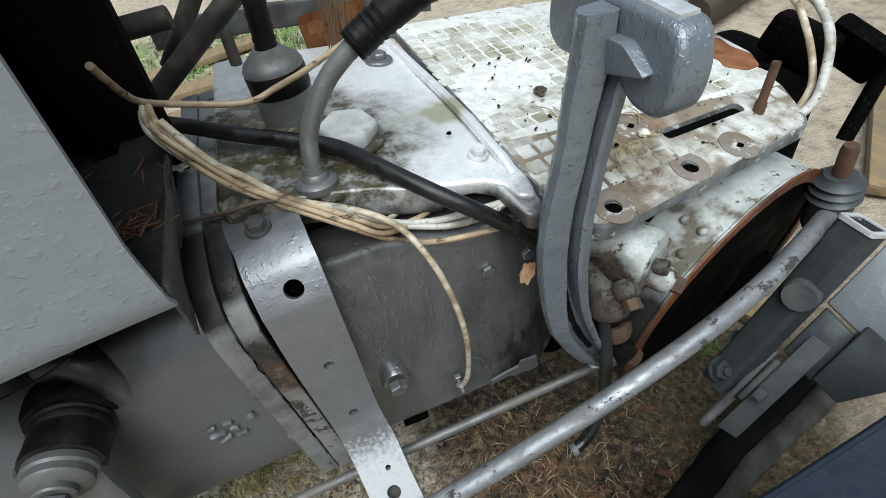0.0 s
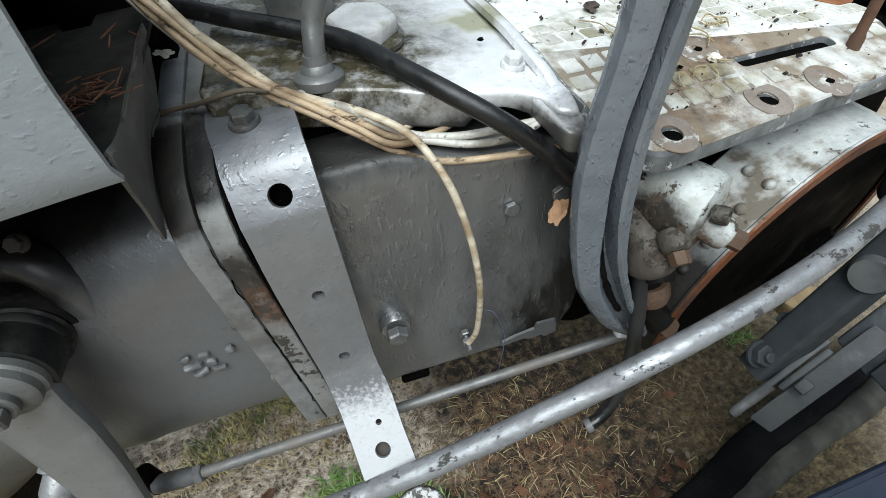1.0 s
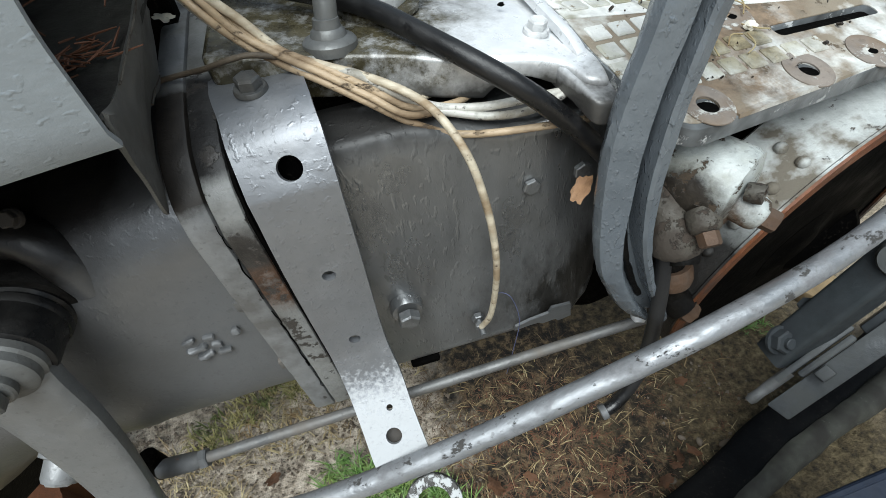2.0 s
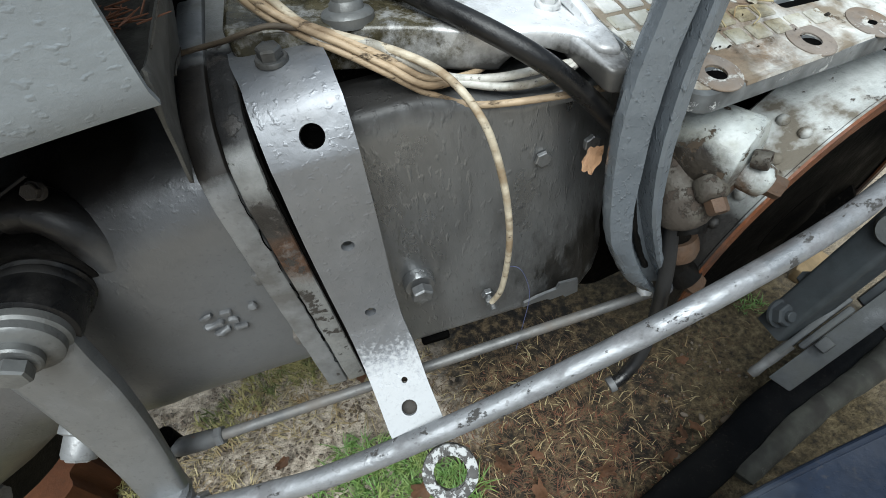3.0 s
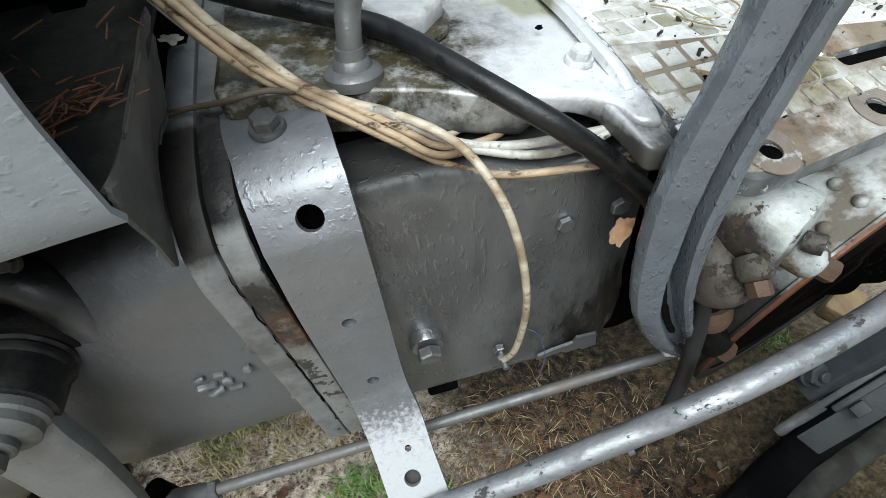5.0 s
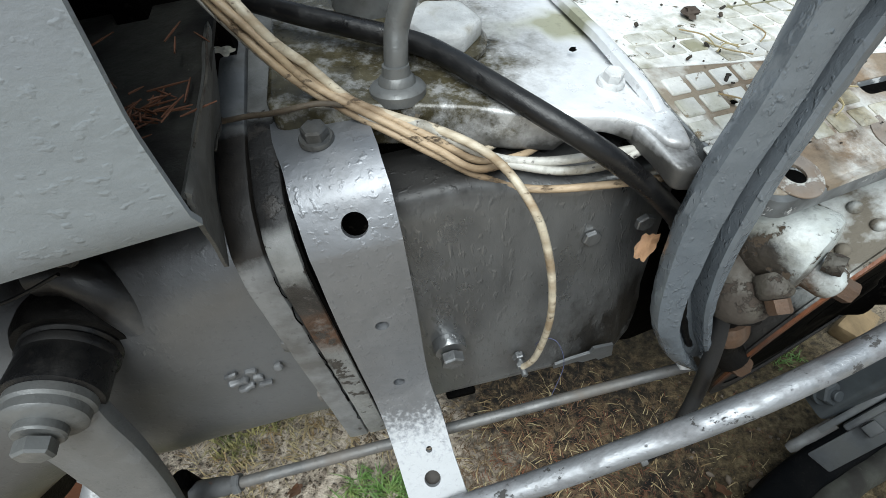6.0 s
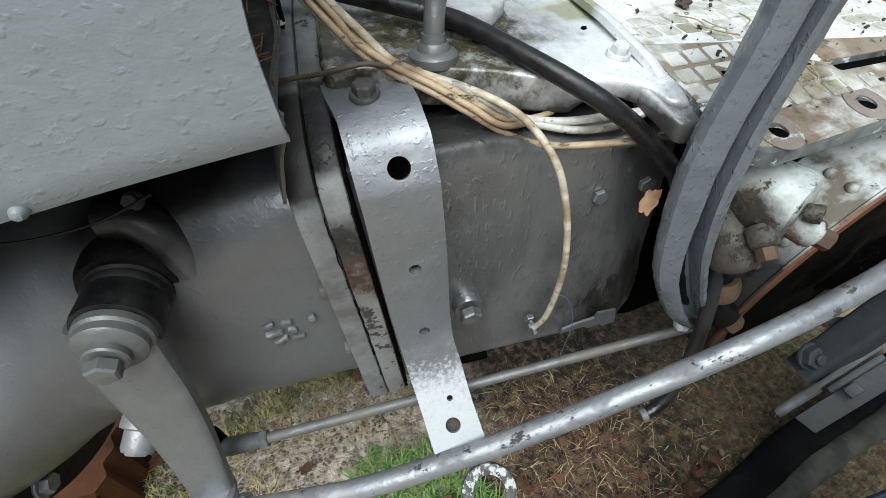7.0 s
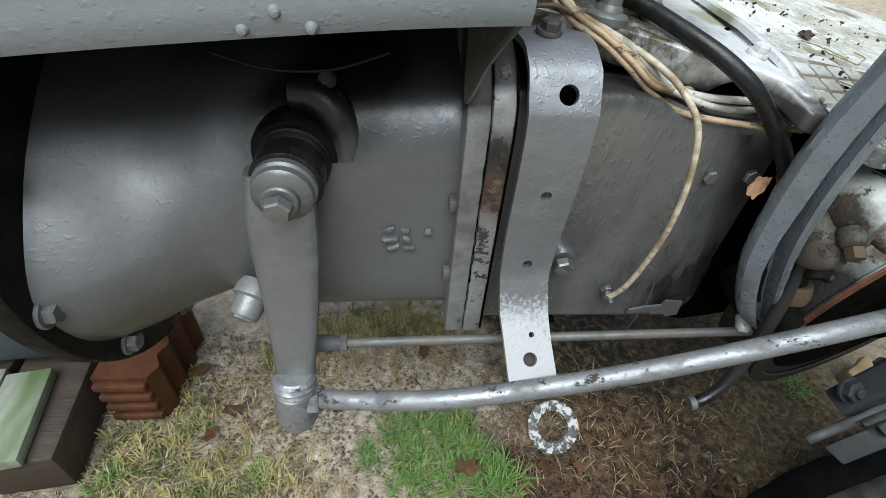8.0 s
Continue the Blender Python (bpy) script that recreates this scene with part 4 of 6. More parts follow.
def cover_z(x, y):
    """Height of the cover's top, which falls away towards the footplate."""
    return 0.7333 - 0.141 * x + 0.119 * min(y, 0.15) + 0.03 * max(0.0, y - 0.15)


def leaning(bm):
    """Carry a piece modelled on a level top of 0.726 m onto the sloping cover."""
    for v in bm.verts:
        v.co.z += cover_z(v.co.x, v.co.y) - 0.726
    return bm


def build_cover():
    arch = [(0.085 + 0.0815 * i / 12, 0.058 - 0.014 * i / 12) for i in range(13)]
    out = rounded([(-0.098, 0.088), (0.0, 0.078), (0.05, 0.070)] + arch + [ (0.182, 0.034), (0.190, 0.010), (0.208, 0.004), (0.2135, 0.03), (0.177, 0.47), (-0.098, 0.47)], 0.012)
    bm = prism(out, lambda u, v, w: V((u, v, 0.688 + w)), 0.038, 0.017, 5)
    for v in bm.verts:
        # the edge lifts into an arch where the wires go in
        k = max(0.0, 1 - ((v.co.x - 0.152) / 0.034) ** 2) * (v.co.y < 0.10)
        v.co.z += k * max(0.0, 0.716 - v.co.z) * 0.75
        k = min(1.0, max(0.0, (v.co.x - 0.16) / 0.025)) * (v.co.y < 0.15)
        v.co.z += k * max(0.0, 0.708 - v.co.z) * 0.9
    bumps(bm, 0.0012, 45)
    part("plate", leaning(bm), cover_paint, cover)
    # foot of the cover beside the recess where the wires go in
    part("foot", leaning(prism(rounded([(0.174, 0.048), (0.184, 0.010), (0.188, -0.012), (0.212, -0.014), (0.2135, 0.048)], 0.008), lambda u, v, w: V((u, v, 0.700 + w - 0.12 * max(0.0, 0.02 - v))), 0.022, 0.009, 4)), cover_paint, cover)
    # black box holds the shade and grime under the lip in its colour
    part("recess", box((0.06, 0.100, 0.690), (0.28, 0.02, 0.036)), black_void, cover, "black box for shade and grime under the lip")
    # raised rib along the edge next to the footplate
    part("rib", leaning(sweep([(0.2025, 0.045, 0.7215), (0.202, 0.065, 0.7255), (0.199, 0.1, 0.727), (0.1885, 0.25, 0.727), (0.169, 0.45, 0.727)], [(-0.007, -0.003), (0.007, -0.003), (0.005, 0.004), (0.002, 0.0055), (-0.002, 0.0055), (-0.005, 0.004)], 9)), cover_paint, cover)
    bolt(cover, (0.178, 0.087, cover_z(0.178, 0.087) - 0.002), (0.14, -0.12, 1), 0.0150, 0.0120, 0.0118, material=plug_paint, turn=0.2)
    bolt(cover, (0.1385, 0.375, cover_z(0.1385, 0.375) - 0.001), (0.14, -0.03, 1), 0.021, 0.014, 0.021, turn=0.5)
    z = cover_z(0.052, 0.165)
    tip = V((0.12, -0.10, 1)).normalized()
    foot = V((0.052, 0.165, z - 0.002))
    part("plug", bevel(hexagon(foot + tip * 0.006, tip, 0.060, 0.019, 0.35), 0.0035, 2, 20), plug_paint, cover, "large hexagonal filler plug")
    part("plug_collar", turned(foot, foot + tip * 0.0075, [(0.040, 0), (0.040, 0.6), (0.037, 1)], 32), cover_paint, cover)


build_cover()

lever = thing("gear_lever", (0.0, 0.104, 0.742), "bent grey steel gear lever with a black rubber grip", "lever")
part("base", turned((0.002, 0.098, 0.7385), (0.0045, 0.100, 0.764), [(0.0225, 0), (0.0225, 0.30), (0.0205, 0.40), (0.0150, 0.47), (0.0140, 0.62), (0.0115, 0.72), (0.0105, 1)], 32), lever_paint, lever)
part("stem", tube([(0.0035, 0.100, 0.752), (0.0070, 0.104, 0.772), (0.0125, 0.110, 0.790), (0.027, 0.112, 0.814), (0.048, 0.114, 0.837), (0.071, 0.116, 0.853), (0.096, 0.118, 0.866)], 0.0094, 18), lever_paint, lever)
part("grip", tube([(0.080, 0.117, 0.858), (0.12, 0.119, 0.876), (0.19, 0.121, 0.900)], 0.0165, 18, 14, scale=lambda t: 1 + 0.05 * math.cos(80 * t)), rubber, lever, "ribbed black rubber grip")

breather = thing("breather_pot", (-0.004, 0.262, 0.747), "grey round breather pot with a dark band and rubber neck", "filter")
part("pot", turned((-0.004, 0.262, 0.747), (-0.002, 0.262, 0.836), [(0.0365, 0), (0.0375, 0.05), (0.0355, 0.12), (0.0360, 0.70), (0.0365, 0.76), (0.0330, 0.84), (0.0190, 0.96), (0.016, 1)], 40), lever_paint, breather)
part("band", turned((-0.0030, 0.262, 0.785), (-0.0024, 0.262, 0.812), [(0.0362, 0), (0.0368, 0.1), (0.0368, 0.9), (0.0362, 1)], 40), rubber, breather, "black band")
part("neck", tube([(-0.002, 0.262, 0.828), (0.004, 0.264, 0.87), (0.014, 0.268, 0.935)], 0.0130, 16, 10, scale=lambda t: 1 + 0.06 * math.cos(50 * t)), rubber, breather, "ribbed rubber neck")

# ---- footplate ----


FOLD = 0.10


def plate_z(x, y):
    """Height of the plate: a sloping front part, folded to a nearly level back part."""
    return 0.7227 - 0.151 * x + 0.240 * min(y, FOLD) + 0.04 * max(0.0, y - FOLD)


plate = thing("footplate", (0.40, 0.15, 0.65), "worn silver cast footplate with raised squares, rust and moss", "footplate")
SLOT = rounded([(0.404, 0.050), (0.536, 0.070), (0.533, 0.086), (0.401, 0.066)], 0.007)
BOSSES = ((0.281, -0.022), (0.398, 0.004), (0.478, 0.018), (0.372, 0.083))


def build_plate():
    def front(k):
        pts = rounded([(0.2145 + k, 0.045), (0.2475 + k / 2, -0.048 + k * 2), (0.600 - k, 0.026 + k), (0.622 - k, FOLD), (0.2085 + k, FOLD)], 0.022)
        return [p for p in pts if p[1] < FOLD - 0.023] + [(0.622 - k, FOLD), (0.2085 + k, FOLD)]

    def back(k):
        pts = rounded([(0.668 - k, 0.189), (0.690 - k, 0.47 - k), (0.497, 0.536 - k), (0.175 + k, 0.512 - k)], 0.02)
        return [(0.2085 + k, FOLD + 0.0005), (0.622 - k, FOLD + 0.0005)] + pts

    out, inner = front(0.0), front(0.003)
    holes = [SLOT] + [ring_of(x, y, 0.0094, seg=16) for x, y in (BOSSES[0], BOSSES[1])]
    part("casting", holed(out, holes, lambda u, v, w: V((u, v, plate_z(u, v) - 0.017 + w)), 0.017, 0.005), plate_edge, plate, "slate-grey painted casting")
    part("worn_top", holed(inner, holes, lambda u, v, w: V((u, v, plate_z(u, v) - 0.001 + w)), 0.002, 0.0008), plate_paint, plate, "worn whitish top face")
    rear = [ring_of(0.612, 0.165, 0.010, seg=12)]
    part("back_casting", holed(back(0.0), rear, lambda u, v, w: V((u, v, plate_z(u, v) - 0.017 + w)), 0.017, 0.005), plate_edge, plate, "slate-grey painted casting")
    part("back_top", holed(back(0.003), rear, lambda u, v, w: V((u, v, plate_z(u, v) - 0.001 + w)), 0.002, 0.0008), back_paint, plate, "worn whitish top face")
    for i, (x, y) in enumerate(BOSSES):
        p = V((x, y, plate_z(x, y)))
        b = holed(ring_of(x, y, 0.0225, seg=28), [ring_of(x, y, 0.0094, seg=16)] if i < 2 else [ring_of(x, y, 0.005, seg=12)], lambda u, v, w: V((u, v, plate_z(u, v) + 0.0005 + w)), 0.0018, 0.0006)
        part("boss", b, boss_skin, plate, "worn brownish round boss with a hole")
    # black fills stand for the shade down in the slot and holes
    part("slot_floor", prism([(0.47 + (u - 0.47) * 0.985, 0.068 + (v - 0.068) * 0.94) for u, v in SLOT], lambda u, v, w: V((u, v, plate_z(u, v) - 0.030 + w)), 0.024), black_void, plate, "black fill for the shade in the slot")
    for x, y in BOSSES:
        part("hole_grime", turned(V((x, y, plate_z(x, y) - 0.020)), V((x, y, plate_z(x, y) + (0.0016 if y > 0.01 else -0.0015))), [(0.0092, 0), (0.0092, 1)] if y < 0.01 else [(0.0055, 0), (0.0055, 1)], 16), black_void, plate, "black disc for the shade deep in the hole")
    # raised rim along the outer edge
    part("rim", sweep([(0.30, -0.034, plate_z(0.30, -0.034)), (0.45, -0.001, plate_z(0.45, -0.001)), (0.585, 0.030, plate_z(0.585, 0.030))], [(-0.004, -0.002), (0.004, -0.002), (0.003, 0.0015), (-0.003, 0.0015)], 4), plate_paint, plate)
    part("fixing_pin", turned((0.546, 0.062, plate_z(0.546, 0.062) - 0.01), (0.557, 0.066, plate_z(0.546, 0.062) + 0.062), [(0.0075, 0), (0.007, 0.3), (0.0055, 0.35), (0.0055, 0.95), (0.005, 1)], 14), rust, plate, "bent rusty pin")
    # rusted-through corner
    part("rust_patch", prism(rounded([(0.612, 0.150), (0.640, 0.156), (0.662, 0.195), (0.655, 0.228), (0.664, 0.262), (0.640, 0.272), (0.622, 0.246), (0.600, 0.252), (0.588, 0.222), (0.602, 0.196), (0.592, 0.172)], 0.006), lambda u, v, w: V((u, v, plate_z(u, v) + 0.0009 + w)), 0.0014, 0.0006), brick_rust, plate, "flaking orange rust patch")


build_plate()

# black block added to stand for the dark hollow under the footplate
solo("axle_casing", prism(rounded([(0.215, 0.105), (0.26, 0.075), (0.60, 0.13), (0.62, 0.44), (0.215, 0.44)], 0.02), lambda u, v, w: V((u, v, 0.27 + w)), 0.33, 0.01), black_void, "black block added for the shade under the footplate", "casing")

# ---- clutch pedal ----
pedal = thing("foot_pedal", (0.27, 0.0, 0.38), "dark grey cast foot pedal with grooved arm and rounded pad", "pedal")


def build_pedal():
    # z, left edge, ridge between face and groove, right edge
    rows = ((0.398, 0.270, 0.284, 0.302), (0.412, 0.254, 0.274, 0.299), (0.440, 0.236, 0.2575, 0.286), (0.470, 0.222, 0.246, 0.273), (0.510, 0.207, 0.235, 0.261), (0.550, 0.1995, 0.230, 0.252), (0.600, 0.1957, 0.226, 0.247), (0.650, 0.1948, 0.2235, 0.2465), (0.700, 0.2005, 0.2250, 0.2500), (0.750, 0.2125, 0.2335, 0.2575), (0.785, 0.2195, 0.2420, 0.2640), (0.820, 0.2248, 0.2520, 0.2720), (0.850, 0.2310, 0.2590, 0.2790), (0.884, 0.2360, 0.2640, 0.2830))
    fine = curve_points([V((r[1], r[2], r[0])) for r in rows], 7)
    right = curve_points([V((r[3], 0, r[0])) for r in rows], 7)
    bm = bm_()
    rings, groove_line = [], []
    for p, q in zip(fine, right):
        a, b, c, z = p.x, p.y, q.x, p.z
        deep = 0.35 + 0.65 * min(1.0, max(0.0, (z - 0.50) / 0.12))
        b = a + (0.38 + 0.22 * deep) * (c - a)
        lip = c - 0.0060 - 0.0060 * deep
        floor = -0.016 + 0.011 * deep
        sect = ((a + 0.009, -0.004), (a + 0.004, -0.0085), (a + 0.0015, -0.0165), (a + 0.0045, -0.0235), (b - 0.006, -0.0300), (b - 0.002, -0.0300), (b, -0.0275), (b + 0.0012, floor), (lip - 0.001, floor - 0.002), (lip, -0.0345), (lip + 0.003, -0.0370), (c, -0.0350), (c + 0.001, -0.012), (c - 0.004, -0.004))
        groove_line.append(V(((b + lip) / 2 - 0.0070, floor - 0.0125 - 0.002, z)))
        rings.append([bm.verts.new((x - 0.0070, y - 0.0115, z)) for x, y in sect])
    k = len(sect)
    for u, v in zip(rings, rings[1:]):
        for i in range(k):
            bm.faces.new((u[i], u[(i + 1) % k], v[(i + 1) % k], v[i]))
    bm.faces.new(rings[0][::-1])
    bm.faces.new(rings[-1])
    bumps(bm, 0.0009, 60, 3.0)
    part("arm", bm, pedal_paint, pedal, angle=40)
    # black strip laid in the groove in place of its deep shade
    part("groove_grease", tube(groove_line[14:-4], 0.0042, 8, 1, scale=lambda t: 0.9 + 0.5 * noise.noise(V((t * 30, 3, 0)))), grime, pedal, "black strip for the deep shade in the groove")
    # pad: two rounded lobes on a cross bar, its tread turned away to the driver
    out = rounded([(-0.109, 0.858), (-0.107, 0.832), (-0.093, 0.820), (-0.066, 0.820), (-0.046, 0.832), (-0.032, 0.846), (0.006, 0.842), (0.020, 0.829), (0.047, 0.827), (0.064, 0.838), (0.068, 0.862), (0.058, 0.888), (-0.040, 0.890), (-0.098, 0.886)], 0.014, 5)
    part("pad", prism(out, lambda u, v, w: V((0.255 + 0.12 * (v - 0.85) + w, u, v)), 0.030, 0.007, 4), pedal_paint, pedal)
    part("web", prism(rounded([(-0.088, 0.852), (-0.030, 0.836), (-0.030, 0.866), (-0.060, 0.868)], 0.006), lambda u, v, w: V((0.246 + w, u, v)), 0.016, 0.004, 3), pedal_paint, pedal)
    part("worn_edge", sweep([(0.2745, 0.045, 0.8893), (0.2745, -0.030, 0.8908), (0.2745, -0.088, 0.8875)], [(-0.009, -0.0025), (0.009, -0.0025), (0.0075, 0.0018), (-0.0075, 0.0018)], 8), bare_edge, pedal, "bright worn edge of the pad")
    part("pivot", turned((0.297, 0.06, 0.402), (0.294, -0.010, 0.396), [(0.026, 0), (0.026, 0.9), (0.022, 1)], 24), grime, pedal, "greasy black pivot")
    part("pivot_pin", turned((0.283, -0.006, 0.382), (0.276, -0.026, 0.370), [(0.010, 0), (0.010, 0.75), (0.006, 1)], 16), bare_edge, pedal, "bright worn pivot pin")

build_pedal()

# ---- brake drum and cylinder ----
drum = thing("brake_drum", (0.50, 0.10, 0.25), "white-painted sheet drum, flaking, with a rusty open inside", "drum")


def build_drum():
    nrm = V((math.sin(0.26) * math.cos(-0.119), -math.cos(0.26) * math.cos(-0.119), math.sin(-0.119)))
    c = V((0.517, 0.0075, 0.383))
    back = c - nrm * 0.085
    r = 0.212
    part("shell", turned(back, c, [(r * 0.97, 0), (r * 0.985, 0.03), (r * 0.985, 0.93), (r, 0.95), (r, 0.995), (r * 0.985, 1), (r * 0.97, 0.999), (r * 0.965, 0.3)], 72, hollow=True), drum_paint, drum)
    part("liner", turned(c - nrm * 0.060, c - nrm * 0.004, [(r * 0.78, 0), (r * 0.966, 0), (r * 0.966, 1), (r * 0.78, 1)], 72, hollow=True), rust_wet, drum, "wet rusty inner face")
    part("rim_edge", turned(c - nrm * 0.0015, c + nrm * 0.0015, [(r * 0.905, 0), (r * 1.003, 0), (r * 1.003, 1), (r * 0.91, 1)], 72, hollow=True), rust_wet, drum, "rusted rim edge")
    off = V((0.011, 0.003, 0.009))
    # plate and hubs coloured black in place of the drum's inner shade
    part("back_plate", turned(c + off - nrm * 0.012, c + off - nrm * 0.002, [(r * 0.895, 0), (r * 0.895, 0.6), (r * 0.87, 1)], 60), black_void, drum, "back plate blackened for the shade inside the drum")
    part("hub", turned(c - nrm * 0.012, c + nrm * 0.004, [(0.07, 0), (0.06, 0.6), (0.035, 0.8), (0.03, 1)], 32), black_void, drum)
    part("axle_hub", turned((0.545, 0.098, 0.318), (0.662, 0.064, 0.322), [(0.066, 0), (0.066, 0.55), (0.052, 0.62), (0.052, 0.94), (0.046, 1)], 36), black_void, drum, "hub blackened for the shade around it")
    fr = frame_of(nrm)
    for a in (118, 128, 141, 152):
        t = radians(a)
        d = fr @ V((math.cos(t), math.sin(t), 0))
        for h in (0.025, 0.05):
            p = c - nrm * h + d * r * 0.985
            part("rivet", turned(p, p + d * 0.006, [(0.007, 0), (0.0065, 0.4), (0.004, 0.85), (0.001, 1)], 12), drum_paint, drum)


build_drum()

cyl = thing("brake_cylinder", (0.31, 0.04, 0.55), "flaking white brake cylinder with rusty pipe nuts", "cylinder")
ax0, ax1 = V((0.276, 0.050, 0.590)), V((0.331, -0.046, 0.582))
b = turned(ax0, ax1, [(0.0415, 0), (0.0415, 0.3), (0.0425, 0.6), (0.0425, 0.90), (0.0405, 0.955), (0.0310, 0.985), (0.024, 1)], 48)
bumps(b, 0.0010, 40, 2.0)
part("barrel", b, cylinder_white, cyl)
part("neck", turned((0.300, 0.0, 0.545), (0.290, -0.045, 0.500), [(0.026, 0), (0.021, 0.4), (0.018, 0.6), (0.020, 0.75), (0.016, 1)], 24), grime, cyl)
u = part("union", turned((0.316, -0.046, 0.582), (0.336, -0.068, 0.572), [(0.0145, 0), (0.0165, 0.2), (0.0165, 0.75), (0.0150, 0.9), (0.011, 1)], 24), cylinder_white, cyl, "paint-flaked union")
part("nut", hexagon((0.336, -0.068, 0.572), (0.6, -0.75, -0.2), 0.0185, 0.013), brown_nut, u, "rusty brown nut")
u = part("union", turned((0.288, -0.044, 0.577), (0.285, -0.064, 0.567), [(0.013, 0), (0.0150, 0.2), (0.0150, 0.75), (0.013, 0.9), (0.009, 1)], 24), dirty_white, cyl)
part("nut", hexagon((0.285, -0.064, 0.567), (-0.1, -0.85, -0.5), 0.0175, 0.013, 0.3), brown_nut, u, "rusty brown nut")
part("body_casting", tube([(0.276, 0.03, 0.580), (0.272, -0.010, 0.566), (0.274, -0.032, 0.552), (0.281, -0.040, 0.530)], 0.025, 16, 6, scale=lambda t: 1.0 + 0.18 * math.sin(9 * t)), dirty_white, cyl)
eye = V((0.322, -0.066, 0.603))
out = V((0.55, -0.80, 0.15)).normalized()
part("bleed_eye", turned(eye - out * 0.010, eye + out * 0.004, [(0.0045, 0), (0.0085, 0), (0.0095, 0.6), (0.0085, 1), (0.0050, 1)], 18, hollow=True), dirty_white, cyl, "hollow bleed eye")

linkage = thing("pipe_fitting", (0.30, 0.0, 0.36), "dirty cast pipe elbow with a brown hex union", "fitting")
part("elbow", tube([(0.292, -0.01, 0.50), (0.296, -0.022, 0.46), (0.300, -0.03, 0.43), (0.312, -0.045, 0.412)], 0.019, 16), grime, linkage)
part("union_nut", hexagon((0.308, -0.04, 0.416), (0.55, -0.6, -0.5), 0.024, 0.024), brown_nut, linkage, "brown rusty union nut")
part("collar", turned((0.297, -0.02, 0.47), (0.299, -0.028, 0.445), [(0.023, 0), (0.025, 0.3), (0.025, 0.7), (0.022, 1)], 20), brown_nut, linkage)

# ---- steering arm and drag link ----
steer = thing("steering_arm", (-0.335, -0.05, 0.33), "light grey forged steering drop arm on a rubber-booted shaft", "steering arm")
part("boot", turned((-0.3250, 0.046, 0.603), (-0.3258, -0.020, 0.605), [(0.0380, 0), (0.0400, 0.04), (0.0400, 0.12), (0.0370, 0.16), (0.0393, 0.21), (0.0393, 0.28), (0.0368, 0.32), (0.0388, 0.36), (0.0388, 0.42), (0.0366, 0.47), (0.0370, 0.72), (0.0376, 0.90), (0.0364, 0.97), (0.033, 1)], 56), boot_rubber, steer, "black rubber boot")
part("cap", turned((-0.3258, -0.018, 0.605), (-0.3262, -0.043, 0.605), [(0.0315, 0), (0.0328, 0.06), (0.0328, 0.34), (0.0312, 0.40), (0.0302, 0.44), (0.0300, 0.74), (0.0280, 0.82), (0.0240, 0.87), (0.018, 0.98)], 48), lever_paint, steer, "dirty grey cap")
part("cap_washer", turned((-0.3262, -0.042, 0.605), (-0.3263, -0.0505, 0.605), [(0.0178, 0), (0.0185, 0.15), (0.0185, 0.8), (0.0168, 1)], 32), lever_paint, steer)
bolt(steer, (-0.3263, -0.0495, 0.605), (0.0, -0.99, -0.08), 0.0245, 0.017, 0.0, lever_paint, turn=0.3)


def build_drop_arm():
    rows = ((0.615, -0.008, -0.334, 0.034, 0.014), (0.575, -0.022, -0.335, 0.037, 0.015), (0.52, -0.030, -0.336, 0.036, 0.014), (0.46, -0.042, -0.337, 0.032, 0.013), (0.41, -0.055, -0.339, 0.028, 0.012), (0.37, -0.066, -0.341, 0.025, 0.013), (0.345, -0.072, -0.342, 0.024, 0.015))
    fine = curve_points([V((r[2], r[1], r[0])) for r in rows], 5)
    wd = curve_points([V((r[3], r[4], 0)) for r in rows], 5)
    bm = bm_()
    rings = []
    for i, (p, w) in enumerate(zip(fine, wd)):
        ring = []
        for k in range(20):
            t = 2 * math.pi * k / 20
            c, s = math.cos(t), math.sin(t)
            ring.append(bm.verts.new(p + V((w.x * math.copysign(abs(c) ** 0.6, c), w.y * math.copysign(abs(s) ** 0.6, s), 0))))
        rings.append(ring)
    for a, b in zip(rings, rings[1:]):
        for i in range(20):
            bm.faces.new((a[i], a[(i + 1) % 20], b[(i + 1) % 20], b[i]))
    bm.faces.new(rings[0][::-1])
    bm.faces.new(rings[-1])
    part("arm", bm, arm_paint, steer)


build_drop_arm()
lug = part("clamp_lug", turned((-0.385, 0.0, 0.443), (-0.400, -0.04, 0.425), [(0.022, 0), (0.025, 0.2), (0.025, 0.45), (0.019, 0.5), (0.018, 0.9), (0.016, 1)], 24), silver, steer)
part("nut", hexagon((-0.398, -0.034, 0.428), (-0.3, -0.85, -0.4), 0.022, 0.010), silver, lug)

link = thing("drag_link", (-0.34, -0.08, 0.30), "curved silver-painted steel drag link with a ball joint", "steering rod")
LINK = [(-0.318, -0.090, 0.322), (-0.24, -0.102, 0.336), (-0.15, -0.113, 0.355), (0.0, -0.118, 0.394), (0.13, -0.119, 0.436), (0.27, -0.116, 0.484), (0.42, -0.091, 0.502), (0.55, -0.052, 0.505), (0.675, 0.0, 0.488)]
part("tube", tube(LINK, 0.0125, 20, 8), rod_paint, link)
part("collar", hexagon((-0.324, -0.089, 0.321), (0.98, -0.13, 0.16), 0.034, 0.014), rod_paint, link)
bj = part("ball_housing", turned((-0.343, -0.084, 0.342), (-0.345, -0.094, 0.276), [(0.020, 0), (0.025, 0.05), (0.026, 0.8), (0.023, 0.95), (0.018, 1)], 28), rod_paint, link)
part("dust_boot", turned((-0.342, -0.078, 0.362), (-0.343, -0.083, 0.340), [(0.022, 0), (0.027, 0.2), (0.023, 0.4), (0.027, 0.6), (0.023, 0.8), (0.026, 1)], 28), rod_paint, bj)
